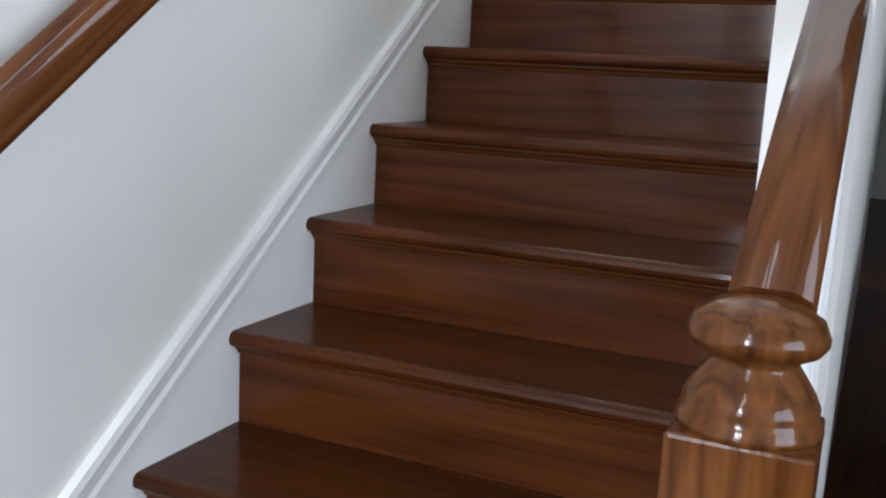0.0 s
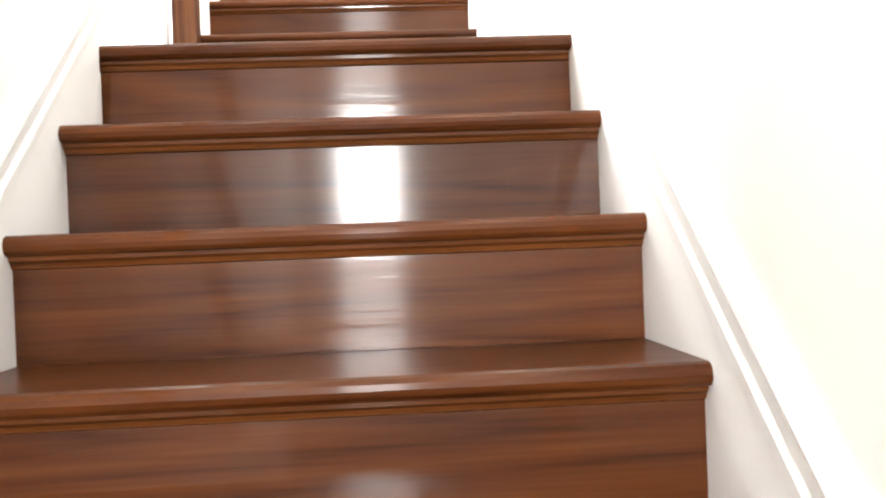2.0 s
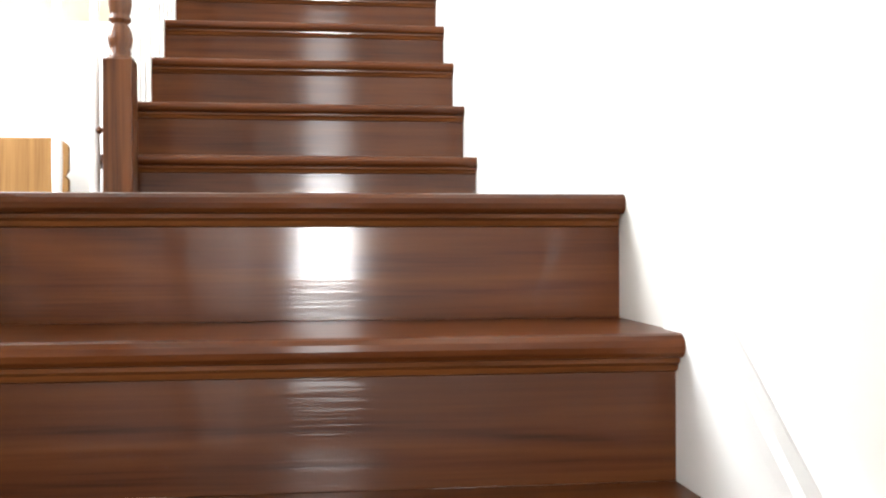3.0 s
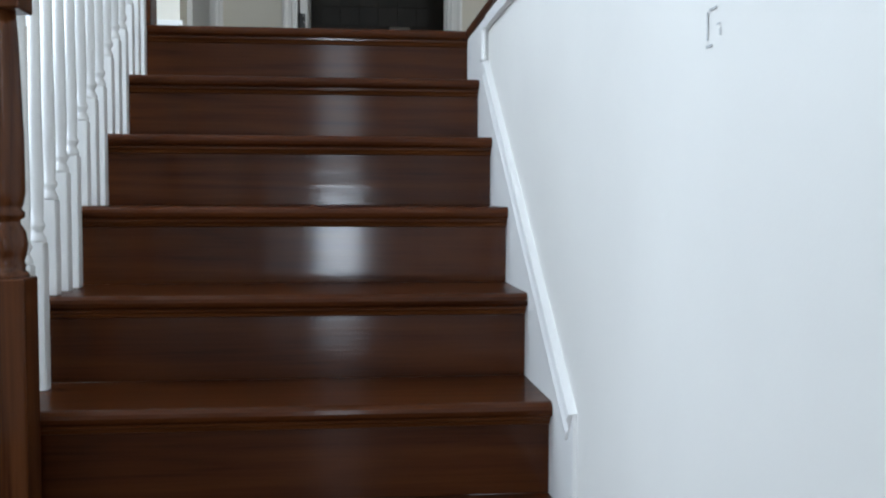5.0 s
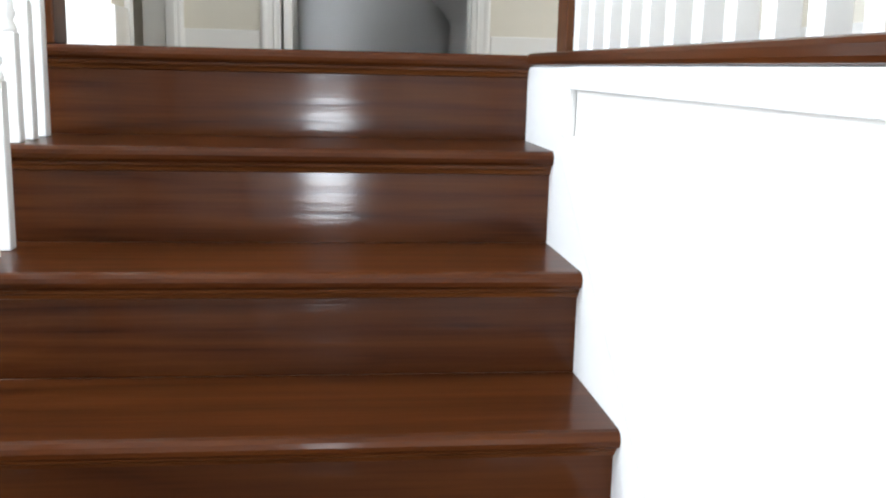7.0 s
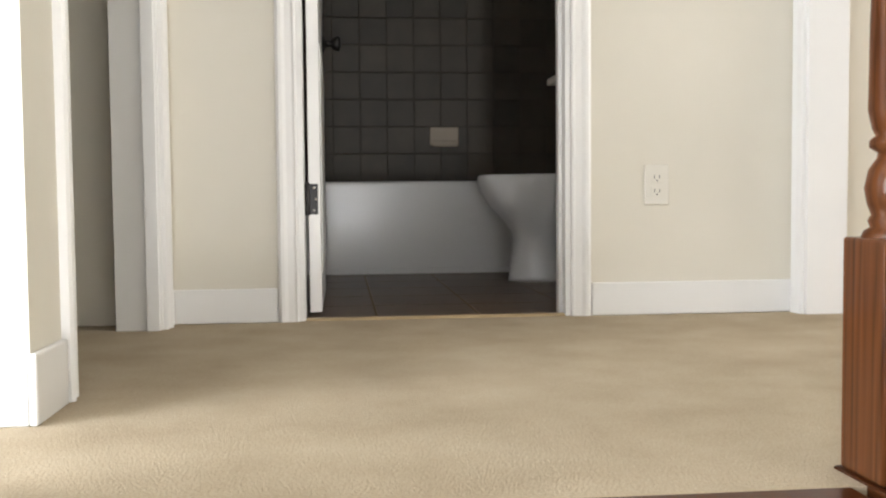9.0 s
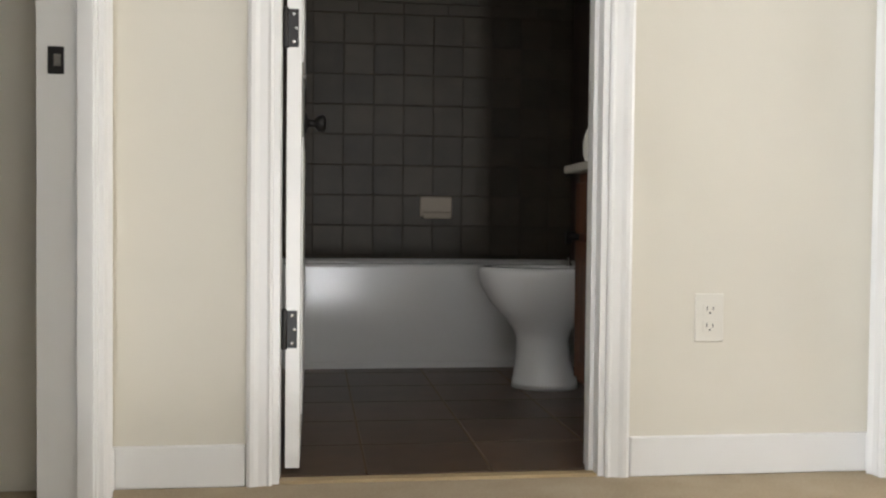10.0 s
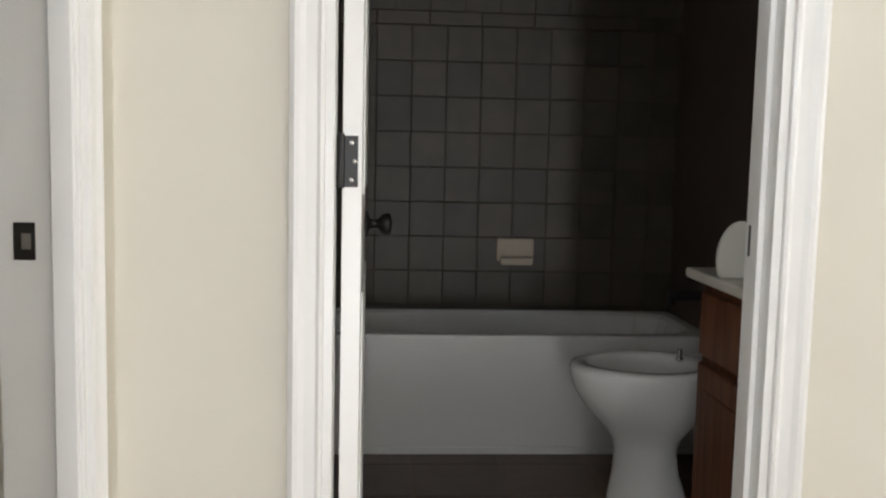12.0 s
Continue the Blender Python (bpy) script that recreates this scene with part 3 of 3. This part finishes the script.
def strike(x, y, z, face):
    """Strike plate on a jamb that faces along -y, or along -x."""
    p = empty("strike_plate", x, y, z)
    if face == "y":
        a = box("plate", (x - 0.016, y - 0.003, z - 0.028), (x + 0.016, y, z + 0.028), BRONZE, 0.0014)
        b = box("latch_hole", (x - 0.004, y - 0.0036, z - 0.012), (x + 0.010, y - 0.0031, z + 0.012), SCREW)
    else:
        a = box("plate", (x - 0.003, y - 0.016, z - 0.028), (x, y + 0.016, z + 0.028), BRONZE, 0.0014)
        b = box("latch_hole", (x - 0.0036, y - 0.010, z - 0.012), (x - 0.0031, y + 0.004, z + 0.012), SLOT)
    under(p, a, b)
    return tagged(p, "dark bronze strike plate on the white door jamb", "strike plate", "strike plates")


strike(XHL - 0.080, LD1 - 0.016, ZT + 0.918, "y")
strike(XHR + 0.030, RD1 - 0.016, ZT + 0.940, "y")
strike(BX1 - 0.016, YW + 0.085, ZT + 0.915, "x")

# baseboards
def baseboard(name, lo, hi):
    return structure(box(name, lo, hi, TRIM, 0.004), "white painted baseboard")


BH = 0.095
baseboard("baseboard_bath_left", (XHL, YW - 0.013, ZT), (BX0 - 0.059, YW, ZT + BH))
baseboard("baseboard_bath_right", (BX1 + 0.059, YW - 0.013, ZT), (XHR, YW, ZT + BH))
baseboard("baseboard_left", (XHL, LD1 + 0.056, ZT), (XHL + 0.013, YW - 0.0135, ZT + BH))
baseboard("baseboard_right", (XHR - 0.013, RD1 + 0.056, ZT), (XHR, YW - 0.0135, ZT + BH))
baseboard("baseboard_corner", (XHL, YT + 0.537, ZT), (XHL + 0.013, LD0 - 0.065, ZT + BH + 0.015))
baseboard("baseboard_head", (-1.5, YT + 0.537, ZT), (XHL - 0.0005, YT + 0.55, ZT + BH + 0.015))
baseboard("baseboard_right_long", (XHR - 0.013, 1.76, ZT), (XHR, RD0 - 0.065, ZT + BH))

# threshold
structure(box("threshold", (BX0 + 0.016, YW + 0.0, ZT - 0.004), (BX1 - 0.016, YW + 0.035, ZT + 0.007), BRASS, 0.003), "light wooden threshold strip at the bathroom door")

# ---------------------------------------------------------------- bathroom door, opened into the room
def hinge(x, y, z):
    a = box("leaf", (x - 0.016, y - 0.0025, z - 0.044), (x + 0.012, y + 0.0, z + 0.044), BRONZE, 0.001)
    bm = bmesh.new()
    lathe_bm(bm, [(0.0065, z - 0.046), (0.0072, z - 0.044), (0.0072, z + 0.044), (0.0045, z + 0.049)], x - 0.018, y - 0.004, 10)
    b = finish("knuckle", bm, BRONZE)
    sc = []
    for dz, dx in ((-0.032, 0.0), (0.0, 0.006), (0.032, 0.0)):
        bm = bmesh.new()
        bmesh.ops.create_uvsphere(bm, u_segments=8, v_segments=5, radius=0.0042, matrix=Matrix.Translation((x + dx, y - 0.0028, z + dz)) @ Matrix.Diagonal((1, 0.35, 1, 1)))
        sc.append(finish("screw", bm, SCREW))
    return [a, b] + sc


DX, DY = 0.320, YW + 0.083
door = empty("bathroom_door", DX, DY, ZT)
leaf = box("leaf", (DX - 0.017, DY, ZT + 0.015), (DX + 0.017, DY + 0.69, ZT + DOOR_H - 0.02), TRIM, 0.0015)
dparts = [leaf]
for z0, z1 in ((0.12, 0.80), (0.98, 1.93)):
    for y0, y1 in ((0.10, 0.31), (0.38, 0.59)):
        dparts.append(box("panel", (DX + 0.0165, DY + y0, ZT + z0), (DX + 0.021, DY + y1, ZT + z1), TRIM, 0.003))
for z in (0.342, 1.042, 1.765):
    dparts += hinge(DX - 0.002, DY, ZT + z)
bm = bmesh.new()
lathe_bm(bm, [(0.030, 0.0), (0.030, 0.006), (0.012, 0.010), (0.010, 0.030), (0.020, 0.038), (0.026, 0.050), (0.024, 0.060), (0.010, 0.064)], 0, 0, 18)
bmesh.ops.transform(bm, matrix=Matrix.Translation((DX + 0.017, DY + 0.63, ZT + 0.885)) @ Matrix.Rotation(math.pi / 2, 4, "Y"), verts=bm.verts)
dparts.append(finish("knob", bm, BRONZE))
under(door, *dparts)
tagged(door, "white panelled bathroom door standing open, bronze hinges", "door")

# ---------------------------------------------------------------- bathroom
YD = YT + 4.022                # tiled back wall
XBL, XBR = 0.03, 1.575
YTUB = YT + 3.457
structure(box("bath_floor", (XBL, YW + T, ZT - 0.011), (XBR, YD, ZT - 0.0015), FLOORGROUT), "bathroom floor bed under the tiles")
wall_box("wall_bath_left", (XBL - T, YW + T, ZT), (XBL, YD + T, CEIL), WALL)
wall_box("wall_bath_right", (XBR, YW + T, ZT), (XBR + T, YD + T, CEIL), DARKTAUPE, "dark taupe bathroom side wall")
wall_box("wall_bath_back", (XBL, YD, ZT), (XBR, YD + T, CEIL), GROUT, "bathroom back wall under the tiles")
structure(box("bath_ceiling", (XBL, YW + T, ZT + 2.25), (XBR, YD, ZT + 2.30), CEILM), "bathroom ceiling")

# tub
def tub():
    p = empty("bathtub", 0.74, YTUB, ZT)
    bm = bmesh.new()
    x0, x1, y0, y1, h = XBL + 0.003, XBR - 0.003, YTUB, YD - 0.012, 0.423
    n = 32
    def ring(ex, ey, z, sq, cx=0.0):
        out = []
        for i in range(n):
            a = 2 * math.pi * i / n
            c, s = math.cos(a), math.sin(a)
            k = 1.0 / max((abs(c) ** sq + abs(s) ** sq) ** (1 / sq), 1e-6)
            out.append(bm.verts.new(((x0 + x1) / 2 + cx + ex * k * c, (y0 + y1) / 2 + ey * k * s, z)))
        return out
    hx, hy = (x1 - x0) / 2, (y1 - y0) / 2
    rings = [ring(hx, hy, ZT, 60), ring(hx, hy, ZT + h - 0.014, 60), ring(hx - 0.004, hy - 0.004, ZT + h - 0.003, 60), ring(hx - 0.012, hy - 0.012, ZT + h, 50),
             ring(hx - 0.05, hy - 0.035, ZT + h, 6), ring(hx - 0.065, hy - 0.045, ZT + h - 0.012, 5), ring(hx - 0.12, hy - 0.065, ZT + 0.16, 4), ring(hx - 0.20, hy - 0.10, ZT + 0.08, 3)]
    for a, b in zip(rings, rings[1:]):
        for i in range(n):
            bm.faces.new((a[i], a[(i + 1) % n], b[(i + 1) % n], b[i])).smooth = False
    bm.faces.new(rings[-1])
    body = finish("basin", bm, TUBM)
    lip = box("toe_strip", (x0, y0 - 0.006, ZT - 0.004), (x1, y0 + 0.001, ZT + 0.026), TUBM, 0.004)
    under(p, body, lip)
    return tagged(p, "white enamel bathtub against the tiled wall", "bathtub")


tub()
fc = empty("tub_faucet", 1.42, YTUB + 0.2, ZT + 0.54)
bm = bmesh.new()
lathe_bm(bm, [(0.022, 0), (0.022, 0.06), (0.018, 0.10), (0.016, 0.12)], 0, 0, 14)
bmesh.ops.transform(bm, matrix=Matrix.Translation((XBR, YTUB + 0.2, ZT + 0.54)) @ Matrix.Rotation(-math.pi / 2, 4, "Y"), verts=bm.verts)
f1 = finish("spout", bm, BRONZE)
f2 = box("outlet", (XBR - 0.122, YTUB + 0.186, ZT + 0.505), (XBR - 0.094, YTUB + 0.214, ZT + 0.54), BRONZE, 0.006)
under(fc, f1, f2)
tagged(fc, "dark bronze tub spout above the bathtub", "faucet")

# soap dish
sd = empty("soap_dish", 0.928, YD, ZT + 0.66)
bm = bmesh.new()
add_box(bm, (0.852, YD - 0.020, ZT + 0.615), (1.003, YD - 0.002, ZT + 0.712), 0.008, 3)
a = finish("plate", bm, ALMOND)
b = box("tray", (0.862, YD - 0.062, ZT + 0.607), (0.993, YD - 0.012, ZT + 0.625), ALMOND, 0.007, None, 3)
c = box("lip", (0.862, YD - 0.066, ZT + 0.615), (0.993, YD - 0.056, ZT + 0.638), ALMOND, 0.004, None, 2)
under(sd, a, b, c)
tagged(sd, "almond ceramic soap dish set in the wall tiles", "soap dish")


# toilet, its bowl pointing along -x, with no seat
def toilet():
    xt, yc = 0.952, YT + 2.985
    p = empty("toilet", xt + 0.25, yc, ZT)
    bm = bmesh.new()
    n = 28
    def oval(x0, x1, hw, z, egg=0.12):
        out = []
        for i in range(n):
            a = 2 * math.pi * i / n
            cx = (x0 + x1) / 2 + (x1 - x0) / 2 * math.cos(a)
            w = hw * (1 + egg * math.cos(a))
            out.append(bm.verts.new((cx, yc + w * math.sin(a), z)))
        return out
    z = ZT
    L = 0.44
    rings = [oval(xt + 0.128, xt + 0.375, 0.105, z + 0.000), oval(xt + 0.130, xt + 0.372, 0.103, z + 0.022), oval(xt + 0.142, xt + 0.345, 0.090, z + 0.098), oval(xt + 0.146, xt + 0.335, 0.087, z + 0.175),
             oval(xt + 0.136, xt + 0.345, 0.092, z + 0.207), oval(xt + 0.104, xt + 0.375, 0.126, z + 0.249), oval(xt + 0.048, xt + 0.43, 0.158, z + 0.308), oval(xt + 0.012, xt + L, 0.177, z + 0.366),
             oval(xt + 0.002, xt + L, 0.182, z + 0.399), oval(xt + 0.0, xt + L, 0.184, z + 0.420), oval(xt + 0.006, xt + L, 0.180, z + 0.434), oval(xt + 0.018, xt + L - 0.01, 0.168, z + 0.437),
             oval(xt + 0.045, xt + L - 0.04, 0.142, z + 0.437), oval(xt + 0.052, xt + L - 0.05, 0.135, z + 0.428), oval(xt + 0.050, xt + L - 0.05, 0.138, z + 0.404), oval(xt + 0.09, xt + L - 0.08, 0.11, z + 0.316), oval(xt + 0.16, xt + L - 0.14, 0.06, z + 0.240)]
    for a, b in zip(rings, rings[1:]):
        for i in range(n):
            bm.faces.new((a[i], a[(i + 1) % n], b[(i + 1) % n], b[i])).smooth = True
    bm.faces.new(rings[0])
    bm.faces.new(rings[-1])
    bowl = finish("bowl", bm, PORCELAIN)
    deck = box("deck", (xt + 0.40, yc - 0.11, ZT + 0.32), (XBR - 0.005, yc + 0.11, ZT + 0.436), PORCELAIN, 0.012)
    trap = box("trapway", (xt + 0.41, yc - 0.075, ZT), (XBR - 0.03, yc + 0.075, ZT + 0.31), PORCELAIN, 0.03, None, 3)
    bm = bmesh.new()
    lathe_bm(bm, [(0.012, ZT + 0.435), (0.012, ZT + 0.445), (0.007, ZT + 0.447), (0.007, ZT + 0.470), (0.002, ZT + 0.473)], xt + 0.345, yc + 0.03, 10)
    under(p, bowl, deck, trap, finish("seat_bolt", bm, CHROME))
    return tagged(p, "white porcelain toilet bowl without seat or tank", "toilet")


toilet()


def vanity():
    x0, y0, y1, h = 1.187, YT + 1.90, YT + 2.557, 0.753
    p = empty("vanity", 1.38, YT + 2.2, ZT)
    parts = [box("body", (x0 + 0.018, y0, ZT + 0.09), (XBR - 0.002, y1, ZT + h), CABINET, 0.002),
             box("kick", (x0 + 0.07, y0 + 0.005, ZT), (XBR - 0.002, y1 - 0.005, ZT + 0.0895), CABINET),
             box("drawer_front", (x0, y0 + 0.02, ZT + h - 0.19), (x0 + 0.0175, y1 - 0.02, ZT + h - 0.03), CABINET, 0.005),
             box("door", (x0, y0 + 0.02, ZT + 0.11), (x0 + 0.0175, y1 - 0.02, ZT + h - 0.21), CABINET, 0.005),
             box("door_panel", (x0 - 0.004, y0 + 0.08, ZT + 0.17), (x0 - 0.0002, y1 - 0.08, ZT + h - 0.27), CABINET, 0.003),
             box("countertop", (x0 - 0.03, y0 - 0.005, ZT + h + 0.0005), (XBR - 0.002, y1 + 0.02, ZT + h + 0.026), COUNTER, 0.006)]
    tagged(parts[-1], "pale counter top")
    bm = bmesh.new()
    lathe_bm(bm, [(0.006, 0), (0.006, 0.012), (0.015, 0.018), (0.016, 0.024), (0.008, 0.030)], 0, 0, 14)
    bmesh.ops.transform(bm, matrix=Matrix.Translation((x0 - 0.0005, y0 + 0.06, ZT + h - 0.27)) @ Matrix.Rotation(-math.pi / 2, 4, "Y"), verts=bm.verts)
    parts.append(finish("knob", bm, BRONZE))
    under(p, *parts)
    return tagged(p, "dark brown wooden bathroom vanity with a pale top", "vanity")


vanity()

# white oval dish standing on the vanity top
bm = bmesh.new()
n = 28
ra, rb = [], []
for i in range(n):
    a = 2 * math.pi * i / n
    u, v = 0.060 * math.cos(a), max(0.0, 0.040 + 0.094 * math.sin(a))
    ra.append(bm.verts.new((u, -0.008, v)))
    rb.append(bm.verts.new((u * 0.98, 0.008, v)))
bm.faces.new(ra)
bm.faces.new(rb)
for i in range(n):
    bm.faces.new((ra[i], ra[(i + 1) % n], rb[(i + 1) % n], rb[i]))
bmesh.ops.bevel(bm, geom=[e for e in bm.edges], offset=0.004, segments=2, affect="EDGES")
sl = finish("oval_dish", bm, PLASTIC)
sl.matrix_world = pose(1.222, YT + 2.37, ZT + 0.7795, -4, 0, 0)
tagged(sl, "white oval dish standing upright on the vanity top", "dish")

# outlet and switch plates
def outlet(x, y, z):
    p = empty("wall_outlet", x, y, z)
    parts = [box("plate", (x - 0.036, y - 0.006, z - 0.058), (x + 0.036, y, z + 0.058), PLASTIC, 0.003)]
    for dz in (-0.020, 0.020):
        parts.append(box("socket", (x - 0.017, y - 0.0085, z + dz - 0.014), (x + 0.017, y - 0.0062, z + dz + 0.014), PLASTIC, 0.001))
        parts.append(box("slot", (x - 0.0085, y - 0.0090, z + dz - 0.002), (x - 0.0065, y - 0.0086, z + dz + 0.008), SLOT))
        parts.append(box("slot", (x + 0.0065, y - 0.0090, z + dz - 0.002), (x + 0.0085, y - 0.0086, z + dz + 0.007), SLOT))
        parts.append(box("slot", (x - 0.002, y - 0.0090, z + dz - 0.010), (x + 0.002, y - 0.0086, z + dz - 0.006), SLOT))
    under(p, *parts)
    return tagged(p, "white duplex wall outlet above the baseboard", "outlet")


outlet(1.302, YW, ZT + 0.375)

# scuff marks on the stair wall
sp = empty("wall_scuff", W, 2.13, 1.875)
under(sp, box("scuff", (W - 0.0016, 2.140, 1.853), (W - 0.0013, 2.158, 1.856), SCUFF), box("scuff", (W - 0.0016, 2.118, 1.874), (W - 0.0013, 2.128, 1.876), SCUFF),
      box("scuff", (W - 0.0016, 2.153, 1.862), (W - 0.0013, 2.1565, 1.893), SCUFF), box("scuff", (W - 0.0016, 2.128, 1.893), (W - 0.0013, 2.150, 1.8955), SCUFF),
      box("scuff", (W - 0.0016, 2.116, 1.862), (W - 0.0013, 2.119, 1.870), SCUFF))
tagged(sp, "small dark scuff marks on the white stair wall", "scuff")

# ---------------------------------------------------------------- lower room, beyond the balusters
sofa = empty("sofa", 2.0, 1.5, GROUND)
under(sofa, box("seat", (1.5, 0.9, GROUND + 0.10), (3.3, 1.75, GROUND + 0.44), LEATHER, 0.05, None, 3),
      box("backrest", (1.5, 1.75, GROUND + 0.10), (3.3, 2.0, GROUND + 0.90), LEATHER, 0.06, None, 3),
      box("arm", (1.28, 0.9, GROUND + 0.05), (1.5, 2.0, GROUND + 0.62), LEATHER, 0.05, None, 3),
      box("base", (1.3, 0.92, GROUND), (3.3, 1.98, GROUND + 0.0995), SLOT))
tagged(sofa, "dark red leather sofa in the lower room", "sofa")

# honey wood headboard seen through the landing balusters
hb = empty("wooden_cabinet", -0.72, 4.1, GROUND)
pts = [(-1.30, LAND - 0.1), (-0.530, LAND - 0.1), (-0.530, LAND + 0.20), (-0.550, LAND + 0.215), (-0.530, LAND + 0.235), (-0.530, LAND + 0.335), (-0.570, LAND + 0.365), (-1.30, LAND + 0.365)]
under(hb, prism("panel", pts, "y", 4.12, 4.145, CHAIRWOOD, None, 0.003), box("body", (-1.30, 3.92, GROUND), (-0.525, 4.255, LAND - 0.101), CHAIRWOOD, 0.006))
tagged(hb, "honey coloured wooden panel cabinet beyond the landing", "cabinet")

# ---------------------------------------------------------------- windows
def window(name, axis, at, a, b, z0, z1, bars):
    p = empty(name, *((a, at, z0) if axis == "x" else (at, a, z0)))
    f = 0.045
    parts = []
    def piece(nm, p0, p1, r0, r1, m, d=0.03):
        lo, hi = ((p0, at - d, r0), (p1, at + d, r1)) if axis == "x" else ((at - d, p0, r0), (at + d, p1, r1))
        ob = box(nm, lo, hi, m, 0.002)
        parts.append(ob)
        return ob
    piece("frame", a, a + f, z0, z1, TRIM)
    piece("frame", b - f, b, z0, z1, TRIM)
    piece("frame", a + f, b - f, z0, z0 + f, TRIM)
    piece("frame", a + f, b - f, z1 - f, z1, TRIM)
    for i in range(1, bars):
        zz = z0 + (z1 - z0) * i / bars
        piece("bar", a + f, b - f, zz - 0.012, zz + 0.012, TRIM, 0.02)
    g = piece("pane", a + f, b - f, z0 + f, z1 - f, GLASS, 0.003)
    g.visible_shadow = False
    under(p, *parts)
    return tagged(p, "unseen white framed window with a daylight lamp", "window", "", "structure")


# front, right foyer and left stair windows are added to hold lamps
window("added_window_1", "x", Y0 - 0.07, 0.24, 0.70, -0.05, 4.05, 4)
window("added_window_2", "y", X1 + 0.07, -3.9, -1.3, -0.1, 2.1, 3)
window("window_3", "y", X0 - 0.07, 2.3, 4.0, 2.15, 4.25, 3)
window("added_window_5", "y", X0 - 0.07, -0.4, 1.2, 2.15, 4.25, 3)
window("window_4", "y", X1 + 0.07, YT - 0.1, YT + 1.5, ZT + 0.55, ZT + 2.05, 2)
structure(box("ground", (-400, -400, GROUND - 0.5), (400, 400, GROUND - 0.21), paint("grass", (0.07, 0.10, 0.03), 0.9, 0.3, 0.3, 0.5, 20.0)), "grass outside")

# ---------------------------------------------------------------- tiles, last
def tiles(parent_name, label, axis, a0, a1, b0, b1, at, sa, sb, gap, thick, material, oa, ob):
    """Square tiles on one sheet, sharing a mesh, as children of the surface."""
    p = empty(parent_name, *((a0, at, b0) if axis == "y" else (a0, b0, at)))
    cache = {}
    objs = []
    a = a0 + oa - sa
    while a < a1:
        b = b0 + ob - sb
        while b < b1:
            p0, p1, q0, q1 = max(a, a0) + gap / 2, min(a + sa, a1) - gap / 2, max(b, b0) + gap / 2, min(b + sb, b1) - gap / 2
            if p1 - p0 > 0.01 and q1 - q0 > 0.01:
                key = (round(p1 - p0, 3), round(q1 - q0, 3))
                if key not in cache:
                    bm = bmesh.new()
                    w, h = (p1 - p0) / 2, (q1 - q0) / 2
                    if axis == "y":
                        add_box(bm, (-w, -thick, -h), (w, 0, h), 0.0018, 1)
                    else:
                        add_box(bm, (-w, -h, 0), (w, h, thick), 0.0018, 1)
                    me = bpy.data.meshes.new("tile")
                    bmesh.ops.recalc_face_normals(bm, faces=bm.faces)
                    bm.to_mesh(me)
                    bm.free()
                    me.materials.append(material)
                    cache[key] = me
                t = new("tile", cache[key])
                t.location = ((p0 + p1) / 2, at, (q0 + q1) / 2) if axis == "y" else ((p0 + p1) / 2, (q0 + q1) / 2, at)
                objs.append(t)
            b += sb
        a += sa
    under(p, *objs)
    return tagged(p, label, "tiles", "", "structure")


tiles("floor_tiles", "brown slate-look ceramic bathroom floor tiles", "z", XBL, XBR, YW + 0.036, YTUB - 0.007, ZT - 0.0045, 0.303, 0.303, 0.006, 0.0048, SLATE, 0.162, 0.031)
TZ = ZT + 0.4365              # lowest joint of the wall tiles
tiles("wall_tiles", "taupe ceramic tiles on the bathroom back wall", "y", XBL, XBR, ZT + 0.41, TZ + 8 * 0.1385, YD - 0.0005, 0.138, 0.1385, 0.0022, 0.0014, WALLTILE, 0.0535, TZ - ZT - 0.41)
tiles("border_tiles", "narrow border of taupe ceramic tiles", "y", XBL, XBR, TZ + 8 * 0.1385, TZ + 8 * 0.1385 + 0.055, YD - 0.0005, 0.207, 0.055, 0.0030, 0.0060, WALLTILE, 0.12, 0.055)
tiles("upper_wall_tiles", "taupe ceramic tiles above the border", "y", XBL, XBR, TZ + 8 * 0.1385 + 0.055, ZT + 2.25, YD - 0.0005, 0.138, 0.1385, 0.0022, 0.0014, WALLTILE, 0.1225, 0.1385)
